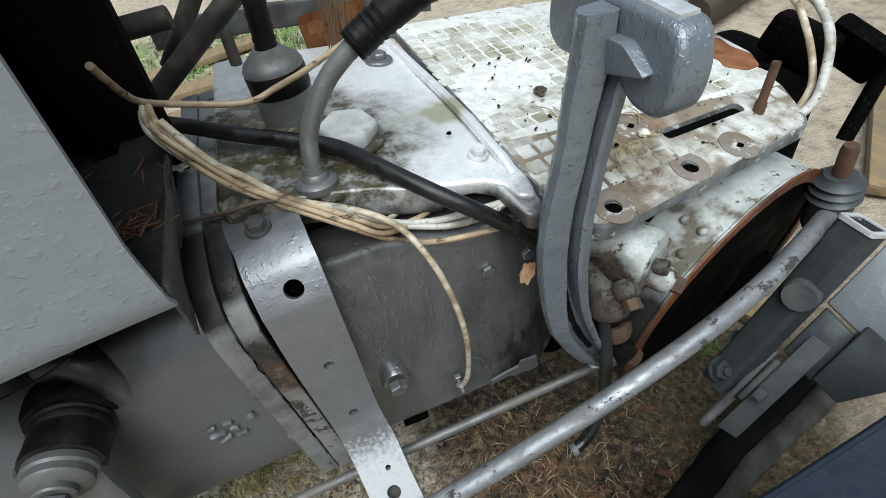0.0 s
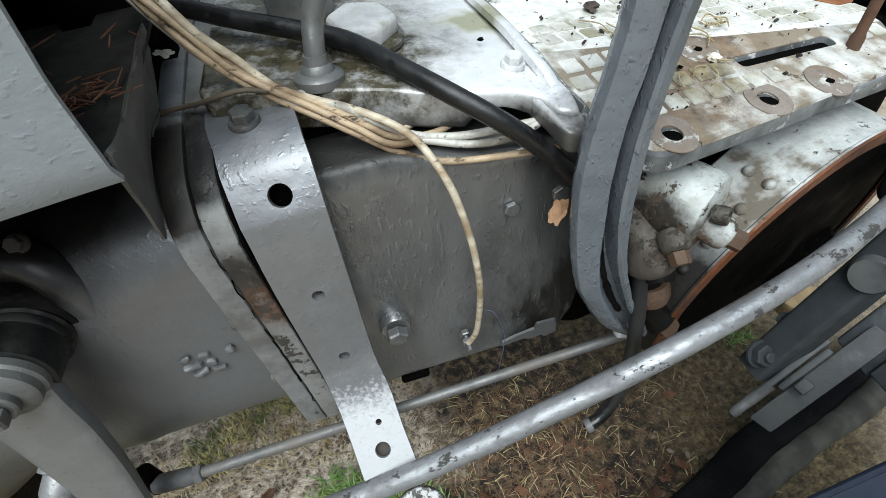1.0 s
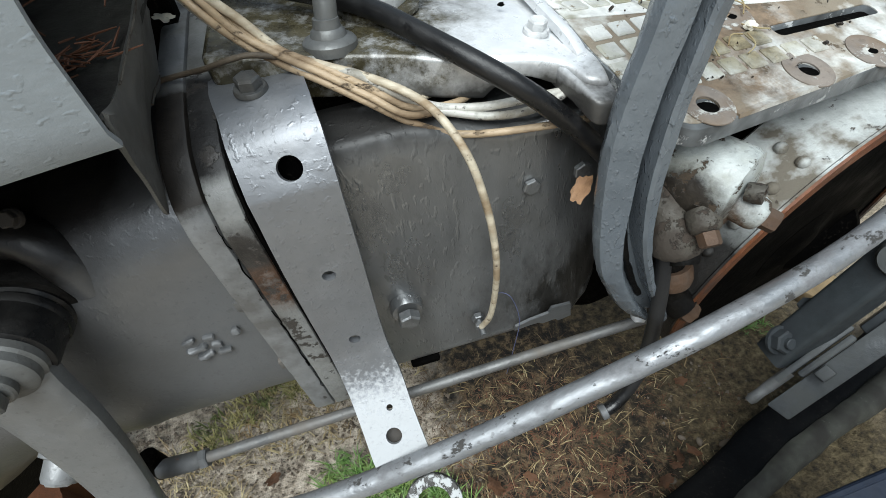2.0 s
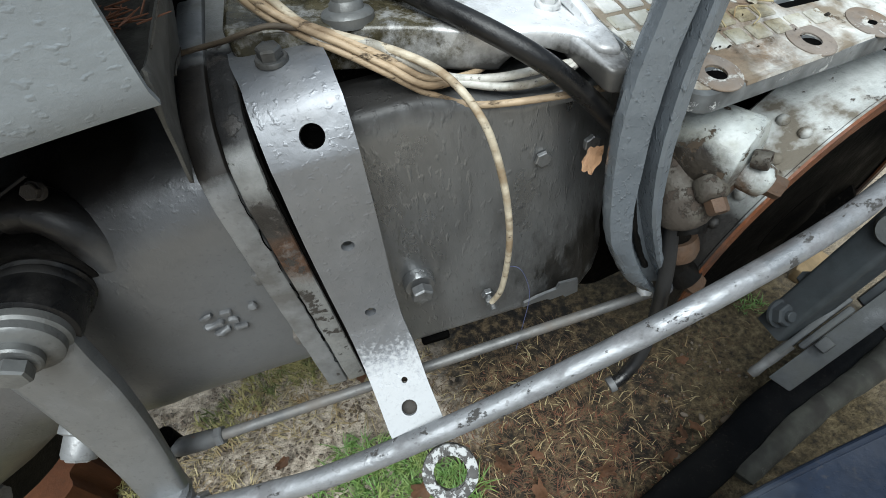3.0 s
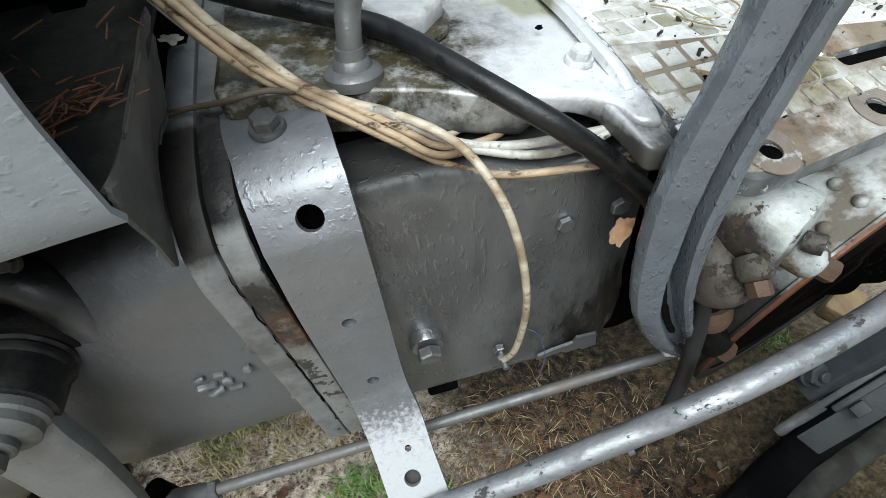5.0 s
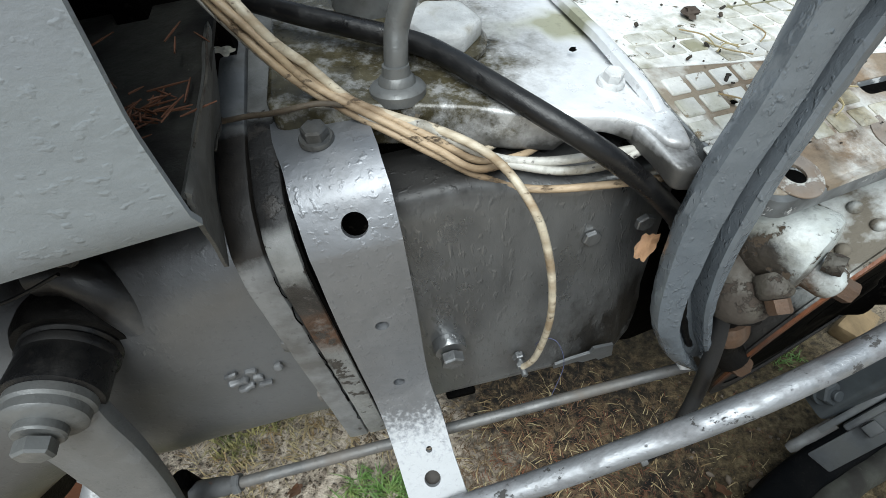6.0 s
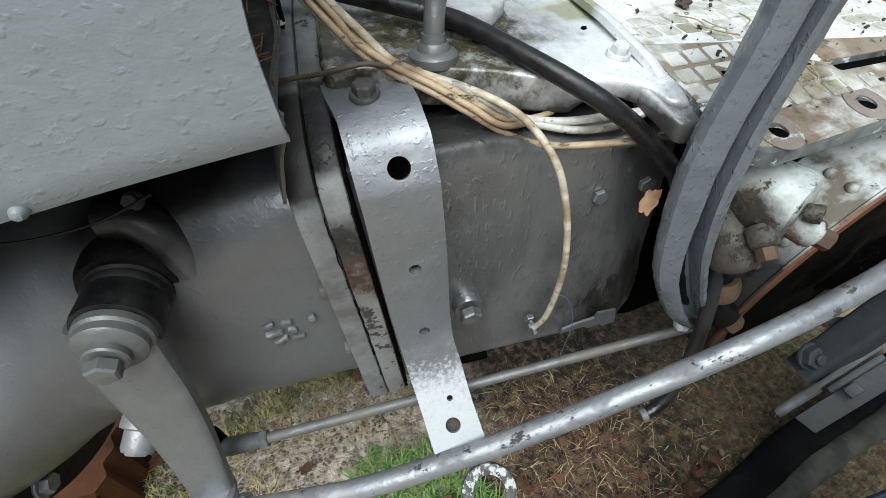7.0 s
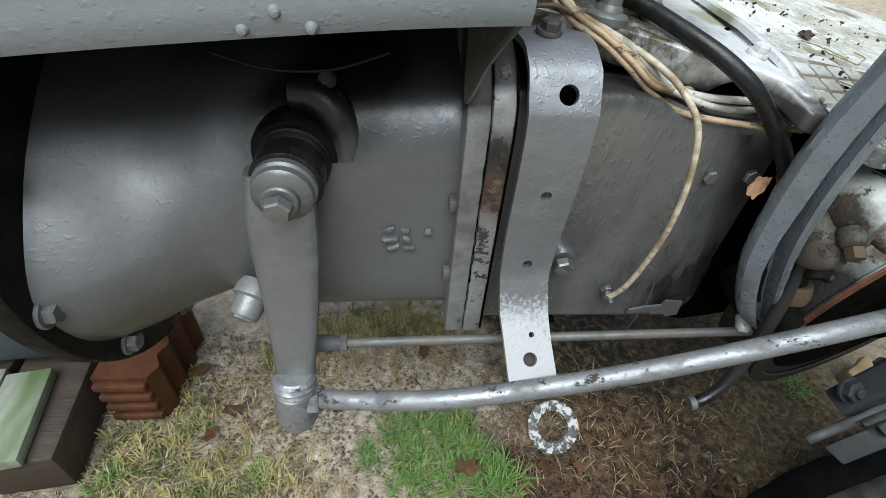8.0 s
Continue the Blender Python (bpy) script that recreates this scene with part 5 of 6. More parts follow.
part("grease_nipple", turned((-0.345, -0.094, 0.277), (-0.346, -0.097, 0.254), [(0.009, 0), (0.009, 0.4), (0.005, 0.5), (0.005, 1)], 12), rust, bj)
part("end_eye", turned((0.672, 0.002, 0.452), (0.668, 0.002, 0.505), [(0.026, 0), (0.028, 0.1), (0.028, 0.9), (0.024, 1)], 24), axle_paint, link)
part("dust_bellows", turned((0.668, 0.003, 0.505), (0.664, 0.004, 0.548), [(0.030, 0), (0.034, 0.15), (0.026, 0.3), (0.033, 0.45), (0.025, 0.6), (0.031, 0.75), (0.022, 0.9), (0.020, 1)], 28), axle_paint, link)
part("ball_pin", turned((0.664, 0.004, 0.546), (0.660, 0.006, 0.595), [(0.011, 0), (0.011, 0.8), (0.009, 1)], 16), rust, link, "rusty threaded ball pin")

brake_rod = thing("brake_rod", (-0.33, -0.02, 0.33), "thin grey steel brake rod with a forked end", "rod")
part("shaft", rod((-0.295, -0.020, 0.346), (0.292, -0.021, 0.3667), 0.0068, 16), dull_rod, brake_rod)
part("fork", turned((-0.345, -0.014, 0.339), (-0.290, -0.020, 0.346), [(0.011, 0), (0.012, 0.2), (0.0115, 0.8), (0.009, 1)], 16), grey_sheet, brake_rod)
part("lock_nut", hexagon((-0.291, -0.020, 0.346), (1, 0, 0.03), 0.021, 0.009), grey_sheet, brake_rod)
part("fork_pin", rod((-0.352, -0.005, 0.362), (-0.352, -0.005, 0.318), 0.013, 14), black_void, brake_rod, "black greasy fork pin")

# ---- side panel, shelf and gusset behind it ----
panel = thing("side_panel", (-0.4, -0.06, 0.75), "blue-grey painted sheet-metal side panel, blistered, with rivets", "panel")


def build_panel():
    bm = bm_()
    nu, nv = 60, 34
    grid = []
    for j in range(nv + 1):
        row = []
        for i in range(nu + 1):
            s, t = i / nu, j / nv
            low = 0.778 - 0.085 * (1 - s) ** 1.25
            z = low + t * (1.16 - low)
            x = -0.92 + s * (0.92 - 0.1150) + s * 0.12 * max(0.0, z - 0.84)
            y = -0.060 - 0.030 * (1 - s) * (1 - t) + 0.010 * t + 0.03 * max(0.0, t - 0.75)
            y += 0.003 * noise.noise(V((x * 6, z * 6, 3)))
            if t < 0.02:
                y += 0.006
            row.append(bm.verts.new((x, y, z)))
        grid.append(row)
    for a, b in zip(grid, grid[1:]):
        for i in range(nu):
            bm.faces.new((a[i], a[i + 1], b[i + 1], b[i]))
    bmesh.ops.recalc_face_normals(bm, faces=bm.faces)
    bmesh.ops.solidify(bm, geom=list(bm.faces), thickness=0.004)
    part("sheet", bm, tank_paint, panel)
    for x, z in ((-0.298, 0.783), (-0.274, 0.773), (-0.322, 0.770), (-0.49, 0.752), (-0.51, 0.765)):
        y = -0.066 - 0.012 * (-0.11 - x)
        part("rivet", turned((x, y + 0.006, z), (x, y - 0.002, z), [(0.0052, 0), (0.0048, 0.5), (0.0032, 0.9), (0.001, 1)], 14), tank_paint, panel)
    for x, z, s in ((-0.28, 0.862, 0.006),):
        part("paint_chip", box((x, -0.0655, z), (s, 0.002, s * 0.9), Euler((0.2, 0.7, 0.1)).to_matrix(), 0.0006), bare_edge, panel, "pale flake of loose paint")


build_panel()

# unseen sheet added overhead to shade the tray and the joint flange
part("bonnet_top", prism(rounded([(-0.92, -0.075), (-0.105, -0.055), (-0.105, 0.56), (-0.92, 0.56)], 0.03), lambda u, v, w: V((u, v, 1.158 + w)), 0.006), tank_paint, panel)

shelf = thing("dash_shelf", (-0.35, 0.1, 0.78), "dark sheet-metal tray behind the panel, littered with needles", "tray")
part("tray", prism(rounded([(-0.90, -0.045), (-0.120, -0.045), (-0.128, 0.01), (-0.120, 0.05), (-0.125, 0.20), (-0.90, 0.20)], 0.006), lambda u, v, w: V((u, v, 0.779 + 0.20 * min(0.11, max(0.0, v)) + w)), 0.004), tray_grime, shelf)
# walls coloured near black in place of the shade behind the panel
part("back_wall", prism([(-0.90, 0.70), (-0.134, 0.70), (-0.127, 0.80), (-0.112, 0.95), (-0.112, 1.25), (-0.90, 1.25)], lambda u, v, w: V((u, 0.20 + w, v)), 0.02), shade_sheet, shelf)
part("bulkhead", box((-0.80, 0.07, 1.0), (0.02, 0.26, 0.5)), shade_sheet, shelf)
part("stiffener", sweep([(-0.19, 0.19, 0.80), (-0.18, 0.195, 0.95), (-0.17, 0.19, 1.2)], [(-0.012, -0.012), (0.012, -0.012), (0.012, 0.012), (-0.012, 0.012)], 4), shade_sheet, shelf)

gusset = thing("gusset_bracket", (-0.14, 0.01, 0.69), "folded dark grey sheet gusset bracket, dirty, with a scraped fold", "bracket")
# the fold at the tray's edge, and the free edge that runs down to a point
GUSSET_FOLD = [(-0.113, -0.050, 0.797), (-0.1205, -0.018, 0.788), (-0.1235, 0.012, 0.7865), (-0.118, 0.032, 0.796), (-0.1145, 0.063, 0.804), (-0.1185, 0.10, 0.806), (-0.120, 0.135, 0.808)]
GUSSET_EDGE = [(-0.117, -0.050, 0.780), (-0.134, -0.020, 0.735), (-0.1475, 0.004, 0.687), (-0.147, 0.035, 0.715), (-0.1425, 0.071, 0.739), (-0.138, 0.105, 0.744), (-0.132, 0.135, 0.778)]


def build_gusset():
    fold, edge = curve_points(GUSSET_FOLD, 5), curve_points(GUSSET_EDGE, 5)
    bm = bm_()
    rows = []
    for p, q in zip(fold, edge):
        across = [p + V((-0.006, 0.0, -0.0025)), p + V((-0.0025, 0.0, 0.0))] + [p.lerp(q, k / 7) + V((0.0016 * noise.noise(p * 40 + V((0, 0, k))), 0, 0)) for k in range(1, 8)]
        rows.append([bm.verts.new(c) for c in across])
    for u, v in zip(rows, rows[1:]):
        for j in range(8):
            bm.faces.new((u[j], u[j + 1], v[j + 1], v[j]))
    bmesh.ops.recalc_face_normals(bm, faces=bm.faces)
    bmesh.ops.solidify(bm, geom=list(bm.faces), thickness=0.0025)
    part("sheet", bm, gusset_sheet, gusset)
    part("scraped_fold", tube([p + V((-0.001, 0, 0.0004)) for p in fold[9:29]], 0.0012, 6, 1, scale=lambda t: 0.55 + 0.7 * abs(noise.noise(V((t * 14, 1, 0))))), dirty_white, gusset, "pale scraped fold")
    part("scrape", tube([V((-0.1400, 0.070, 0.742)), V((-0.1390, 0.078, 0.7445)), V((-0.1380, 0.090, 0.747)), V((-0.1365, 0.104, 0.7485))], 0.0011, 6, 3), dirty_white, gusset, "pale scrape at the edge")


build_gusset()

# needles caught on the tray
rnd = random.Random(11)
b = bm_()
for i in range(60):
    x, y = (rnd.gauss(-0.162, 0.012), rnd.gauss(0.040, 0.010)) if i % 3 else (rnd.uniform(-0.24, -0.13), rnd.uniform(-0.03, 0.12))
    a, q = rnd.uniform(0, 6.28), rnd.uniform(0.012, 0.03)
    z = 0.784 + 0.20 * min(0.11, max(0.0, y)) + rnd.uniform(0, 0.006)
    merge(b, turned((x, y, z), (x + q * math.cos(a), y + q * math.sin(a), z + rnd.uniform(-0.002, 0.005)), [(0.0006, 0), (0.0008, 0.5), (0.0004, 1)], 5))
solo("needle_litter", b, needle, "reddish pine needles lying in the tray", "needles", kind="stuff")

# ---- wires and hose ----


def wire(name, pts, r, material, label, seg=10, steps=8):
    return solo(name, tube(pts, r, seg, steps), material, label, "wire", "wiring along the gearbox", angle=60)


BUNDLE = [(-0.120, 0.150, 0.842), (-0.110, 0.112, 0.836), (-0.083, 0.090, 0.797), (-0.065, 0.094, 0.768), (-0.040, 0.086, 0.746), (-0.010, 0.066, 0.734), (0.019, 0.053, 0.713), (0.050, 0.046, 0.691), (0.079, 0.038, 0.677), (0.113, 0.031, 0.670), (0.172, 0.022, 0.668), (0.215, 0.016, 0.668)]


def shifted(pts, dx, dy, dz, wob=0.0, seed=0):
    return [(x + dx + wob * noise.noise(V((i * 1.3, seed, 0))), y + dy + wob * noise.noise(V((i * 1.3, seed, 5))), z + dz + wob * noise.noise(V((i * 1.3, seed, 9)))) for i, (x, y, z) in enumerate(pts)]


wire("electric_wire", shifted(BUNDLE, 0.0, -0.004, -0.002, 0.004, 1), 0.0034, wire_brown, "stained tan rubber wire in a sagging bundle")
wire("electric_wire", shifted(BUNDLE[:8], 0.003, 0.001, 0.007, 0.004, 2) + [(0.095, 0.056, 0.688), (0.125, 0.075, 0.690)], 0.0032, wire_brown, "dirty tan wire lying on the bundle")
wire("electric_wire", shifted(BUNDLE[:6], -0.006, 0.004, 0.002, 0.003, 3) + [(0.014, 0.062, 0.732), (0.045, 0.053, 0.710), (0.073, 0.049, 0.693), (0.111, 0.042, 0.686), (0.155, 0.036, 0.686), (0.206, 0.032, 0.686)], 0.0040, wire_grey, "pale grey sheathed wire tucked under the cover lip")
wire("electric_wire", [(0.045, 0.056, 0.698), (0.08, 0.046, 0.688), (0.12, 0.036, 0.678), (0.16, 0.032, 0.678), (0.20, 0.030, 0.694)], 0.0038, wire_grey, "short pale grey wire under the cover lip")
wire("electric_wire", shifted(BUNDLE[1:4], 0.007, -0.002, 0.012, 0.003, 4) + [(-0.034, 0.086, 0.7500), (-0.006, 0.068, 0.7405), (0.022, 0.060, 0.7285), (0.052, 0.044, 0.7140), (0.070, 0.024, 0.7010), (0.082, -0.002, 0.682), (0.090, -0.012, 0.651), (0.097, -0.016, 0.596), (0.099, -0.012, 0.527), (0.092, 0.000, 0.444), (0.081, 0.010, 0.407)],
     0.0036, wire_skin, "cream wire looping down to a terminal stud")
wire("electric_wire", [(-0.160, 0.118, 0.725), (-0.143, 0.112, 0.740), (-0.131, 0.107, 0.7435), (-0.115, 0.103, 0.7455), (-0.098, 0.092, 0.750), (-0.082, 0.082, 0.7555), (-0.069, 0.078, 0.758), (-0.055, 0.078, 0.757), (-0.03, 0.085, 0.745)], 0.0023, wire_dark, "dirty brown wire crossing the joint flange")
wire("electric_wire", [(-0.126, 0.11, 0.906), (-0.13, 0.15, 0.868), (-0.127, 0.18, 0.844), (-0.092, 0.2, 0.821), (-0.0399, 0.203, 0.8045), (-0.0046, 0.212, 0.8073), (0.035, 0.214, 0.816), (0.0871, 0.25, 0.8198)], 0.0036, wire_brown, "loose cream wire hanging behind the panel")
wire("electric_wire", [(-0.36, -0.035, 0.742), (-0.32, -0.03, 0.728), (-0.27, -0.025, 0.727), (-0.22, -0.03, 0.745)], 0.0012, rubber, "thin dark wire sagging under the panel")

wire("electric_wire", shifted(BUNDLE[:8], 0.002, -0.006, 0.005, 0.005, 6) + [(0.095, 0.056, 0.688), (0.125, 0.075, 0.690)], 0.0031, wire_brown, "grimy tan wire along the front of the bundle")
wire("electric_wire", shifted(BUNDLE[:7], -0.004, 0.006, 0.006, 0.005, 8) + [(0.05, 0.058, 0.698), (0.09, 0.080, 0.692)], 0.0030, wire_skin, "grimy cream wire in the bundle")

hose = thing("rubber_hose", (0.20, -0.08, 0.29), "smooth black rubber hose running over the cover", "hose")
HOSE = [(-0.22, 0.26, 0.82), (-0.133, 0.232, 0.796), (-0.061, 0.188, 0.779), (0.022, 0.142, 0.76), (0.051, 0.115, 0.751), (0.069, 0.088, 0.745), (0.105, 0.042, 0.73), (0.139, 0.018, 0.708), (0.173, 0.01, 0.676), (0.21, 0.006, 0.632), (0.24, 0.008, 0.585), (0.262, 0.01, 0.55)]
part("body", tube(HOSE, 0.0090, 16, 8), hose_rubber, hose)
part("clip", turned((0.222, 0.007, 0.6145), (0.231, 0.0075, 0.6005), [(0.0095, 0), (0.0102, 0.15), (0.0102, 0.85), (0.0095, 1)], 20), grey_sheet, hose, "grey hose clip")
drain = thing("drain_hose", (0.21, -0.09, 0.28), "thin black rubber drain hose with a grey end clip", "hose")
part("body", tube([(0.264, 0.010, 0.600), (0.270, -0.024, 0.545), (0.273, -0.042, 0.480), (0.271, -0.054, 0.420), (0.263, -0.066, 0.365), (0.246, -0.078, 0.322), (0.224, -0.086, 0.298), (0.203, -0.090, 0.291)], 0.0085, 14, 8), hose_rubber, drain)
part("clip", turned((0.209, -0.0895, 0.2925), (0.201, -0.090, 0.2905), [(0.0095, 0), (0.010, 0.2), (0.010, 0.8), (0.0095, 1)], 18), grey_sheet, drain, "grey metal end clip")

cables = thing("pale_cable_pair", (0.62, 0.08, 0.62), "two pale grey cables looping up beside the footplate", "cable")
part("cable", tube([(0.600, 0.045, 0.640), (0.640, 0.060, 0.655), (0.690, 0.110, 0.700), (0.700, 0.170, 0.735), (0.660, 0.230, 0.750), (0.58, 0.30, 0.745)], 0.0060, 12), wire_grey, cables)
part("cable", tube([(0.605, 0.055, 0.640), (0.655, 0.085, 0.655), (0.675, 0.130, 0.700), (0.680, 0.180, 0.735), (0.640, 0.235, 0.748), (0.57, 0.31, 0.742)], 0.0045, 12), wire_skin, cables)

leaf((0.189, -0.002, 0.603), 0.021, 65, 0, pale_leaf, "pale dry leaf caught behind the pedal", 21, 0.05, (-0.25, -0.7, 0.4))

leaf((-0.1355, 0.185, 0.765), 0.013, 20, 30, stone_chip, "pale flake lodged beside the joint flange", 33)
wire("thin_thread", [(0.096, 0.012, 0.45), (0.104, 0.004, 0.473), (0.116, -0.004, 0.469), (0.123, -0.01, 0.428), (0.113, -0.014, 0.376), (0.101, -0.018, 0.326)], 0.00045, blue_thread, "thin dark blue thread hanging from the terminal")
# loose crumbs on the cover and plate
for i, (x, y, s, m) in enumerate(((0.162, 0.132, 0.004, black_void), (0.335, 0.055, 0.0035, black_void), (0.27, 0.05, 0.0035, black_void), (0.12, 0.22, 0.0035, black_void), (0.09, 0.18, 0.003, black_void), (0.378, 0.062, 0.009, stone_chip), (0.31, 0.19, 0.012, old_wood))):
    z = plate_z(x, y) + 0.004 if x > 0.21 else 0.728
    bm = bm_()
    bmesh.ops.create_icosphere(bm, subdivisions=2, radius=1)
    for v in bm.verts:
        v.co *= 0.75 + 0.6 * noise.noise(v.co * 1.6 + V((i * 7.0, 0, 0)))
    bm.transform(Matrix.Translation((x, y, z + s * 0.2)) @ Matrix.Rotation(i * 1.3, 4, "Z") @ Matrix.Diagonal((s * 1.1, s * 0.8, s * 0.5, 1)))
    solo("crumb", bm, m, "pale flake of stone on the footplate" if m is stone_chip else "dark crumb of dirt lying on the casting", "crumb", "crumbs on the casting")

# ---- front axle parts ----
axle = thing("axle_beam", (0.60, -0.05, 0.20), "slate-grey painted square axle tube with a bolted clamp", "axle")
A0, A1 = V((0.498, -0.062, 0.226)), V((0.635, -0.067, 0.523))
AD = (A1 - A0).normalized()
AF = frame_of(AD, (0, -1, 0))


def along(o, u, v, w):
    return o + AF @ V((u, v, w))


def build_axle():
    length = (A1 - A0).length
    def sq(h, r):
        return rounded([(-h, -h), (h, -h), (h, h), (-h, h)], r)
    part("tube", holed(sq(0.0225, 0.008), [sq(0.0175, 0.004)], lambda u, v, w: along(A0, u, v, w), length), axle_paint, axle)
    part("end_ring", holed(sq(0.0245, 0.006), [sq(0.0175, 0.004)], lambda u, v, w: along(A0, u, v, length - 0.004 + w), 0.006), bare_edge, axle, "bare bright tube end")
    n_ = V((0.1, -0.8, 0.6))
    q = V((0.489, -0.059, 0.266))
    part("clamp_nut", hexagon(q, n_, 0.030, 0.014, 0.2), axle_paint, axle)
    part("clamp_stud", rod(q, q + n_.normalized() * 0.020, 0.008), axle_paint, axle)
    part("clamp_washer", turned(q - n_.normalized() * 0.003, q + n_.normalized() * 0.001, [(0.021, 0), (0.021, 1)], 24), axle_paint, axle)
    m = A0.lerp(A1, 0.645)
    f = V((-0.66, -0.36, 0.66)).normalized()
    f = (f - AD * f.dot(AD)).normalized()
    part("pivot_bolt", turned(m + f * 0.016, m + f * 0.034, [(0.024, 0), (0.024, 0.7), (0.021, 1)], 28), clamp_grey, axle, "large round bolt head")
    part("side_nut", hexagon((0.535, -0.045, 0.300), (-0.6, 0.2, 0.7), 0.022, 0.018), axle_paint, axle)


build_axle()

spring = thing("spring_clamp_plate", (0.53, -0.12, 0.19), "grey steel clamp plate with bar stack and square nut", "bracket")
c0 = V((0.472, -0.140, 0.187))
su = V((0.72, 0.10, 0.62)).normalized()
sv = V((-0.18, 0.88, 0.10))
sv = (sv - su * sv.dot(su)).normalized()
sn = su.cross(sv)


def on_plate(u, v, w):
    return c0 + su * u + sv * v + sn * w


part("plate", prism(rounded([(0, 0), (0.20, 0), (0.20, 0.030), (-0.006, 0.030)], 0.003), lambda u, v, w: on_plate(u, v, w - 0.006), 0.006, 0.001), clamp_grey, spring)
part("bar", prism([(0.0, 0), (0.12, 0), (0.12, 0.012), (0.0, 0.012)], lambda u, v, w: on_plate(0.028 + u, 0.042 + v * 0.8, 0.004 + w), 0.014, 0.003), clamp_grey, spring)
part("bar", prism([(0.0, 0), (0.085, 0), (0.085, 0.010), (0.0, 0.010)], lambda u, v, w: on_plate(0.055 + u, 0.030 + v, 0.004 + w), 0.018, 0.004), clamp_grey, spring)
part("square_nut", box(on_plate(0.080, 0.020, 0.010), (0.020, 0.016, 0.016), Matrix((su, sv, sn)).transposed(), 0.002), clamp_grey, spring)
part("threaded_stub", turned(on_plate(-0.02, 0.046, 0.008), on_plate(0.05, 0.046, 0.010), [(0.006, 0), (0.008, 0.1), (0.007, 0.3), (0.008, 0.5), (0.008, 1)], 12), grey_sheet, spring)

block = thing("axle_block", (0.72, -0.11, 0.2), "stepped slate-grey steel axle block with a pale upper face", "axle block")
BU, BV = V((0.70, 0.09, 0.70)).normalized(), V((0.24, -0.96, -0.14)).normalized()
BW = V((0.64, 0.30, -0.70)).normalized()


def block_part(name, o, outline, depth, m, label=""):
    """A stepped piece of the block: an outline on its upper face, pushed down."""
    o = V(o)
    part(name, prism(outline, lambda u, v, w: o + BU * u + BV * v + BW * w, depth, 0.003, 2), m, block, label)


block_part("bright_face", (0.649, -0.070, 0.357), [(0, 0), (0.115, 0), (0.115, 0.13), (-0.005, 0.13), (-0.01, 0.0505)], 0.07, tank_paint, "pale grey upper face")
block_part("body", (0.587, -0.080, 0.282), [(0, 0), (0.092, 0), (0.080, 0.051), (-0.012, 0.055)], 0.06, axle_paint)
block_part("step", (0.582, -0.136, 0.285), [(0, 0), (0.108, 0), (0.100, 0.055), (0.065, 0.078), (-0.006, 0.042)], 0.06, axle_paint)

bar = sweep([(0.10, -0.262, 0.024), (0.24, -0.208, 0.024), (0.405, -0.157, 0.024), (0.50, -0.119, 0.024), (0.575, -0.098, 0.024), (0.66, -0.078, 0.026), (0.85, -0.02, 0.03)], rounded([(-0.029, -0.03), (0.029, -0.03), (0.029, 0.03), (-0.029, 0.03)], 0.013), 6)
bumps(bar, 0.0025, 25, 6.0)
solo("black_bar", bar, tyre_rubber, "black rubber-faced bar lying on the soil", "bar")
pipe = tube([(0.412, -0.188, 0.022), (0.43, -0.182, 0.024), (0.535, -0.152, 0.026), (0.647, -0.122, 0.028), (0.733, -0.106, 0.03), (1.0, -0.03, 0.04)], 0.024, 16, 8, scale=lambda t: min(1.0, 0.55 + 9 * t))
bumps(pipe, 0.003, 30, 2.0)
solo("grey_pipe", pipe, pipe_skin, "mossy grey-green pipe lying on the soil", "pipe")

fender = thing("blue_mudguard", (0.46, -0.42, 0.0), "dark navy painted mudguard with a rolled edge, dusty", "mudguard")


def build_fender():
    edge = curve_points([V((0.17, -0.272, 0.20)), V((0.235, -0.262, 0.305)), V((0.30, -0.260, 0.385)), V((0.42, -0.262, 0.505)), V((0.60, -0.265, 0.687))], 5)
    bm = bm_()
    rows = [[bm.verts.new(e + V((0.10 * s, -0.20 * s, 0.02 * s - 0.16 * s * s))) for s in (j / 10 for j in range(11))] for e in edge]
    for a, b in zip(rows, rows[1:]):
        for i in range(10):
            bm.faces.new((a[i], a[i + 1], b[i + 1], b[i]))
    bmesh.ops.recalc_face_normals(bm, faces=bm.faces)
    bmesh.ops.solidify(bm, geom=list(bm.faces), thickness=0.004)
    bumps(bm, 0.002, 12, 9.0)
    part("sheet", bm, blue_paint, fender)
    part("rolled_edge", tube(edge, 0.0035, 10, 1), blue_paint, fender, "rolled edge with a worn shine")
    part("stay", rod((0.46, -0.44, 0.41), (0.50, -0.45, 0.0), 0.012), blue_paint, fender)


build_fender()

bm = box((0.815, 0.118, 0.022), (0.075, 0.05, 0.045), Euler((0.1, -0.15, 0.5)).to_matrix(), 0.008, 2)
bmesh.ops.subdivide_edges(bm, edges=[e for e in bm.edges if e.calc_length() > 0.02], cuts=3, use_grid_fill=True)
bumps(bm, 0.006, 45, 4.0)
solo("wood_chunk", bm, pale_wood, "tan broken chunk of wood lying on the soil", "wood")

# ---- blocks and planks stacked at the rear ----
stack = thing("corrugated_block", (-0.64, 0.10, 0.0), "red-brown corrugated steel block standing on the soil", "block")


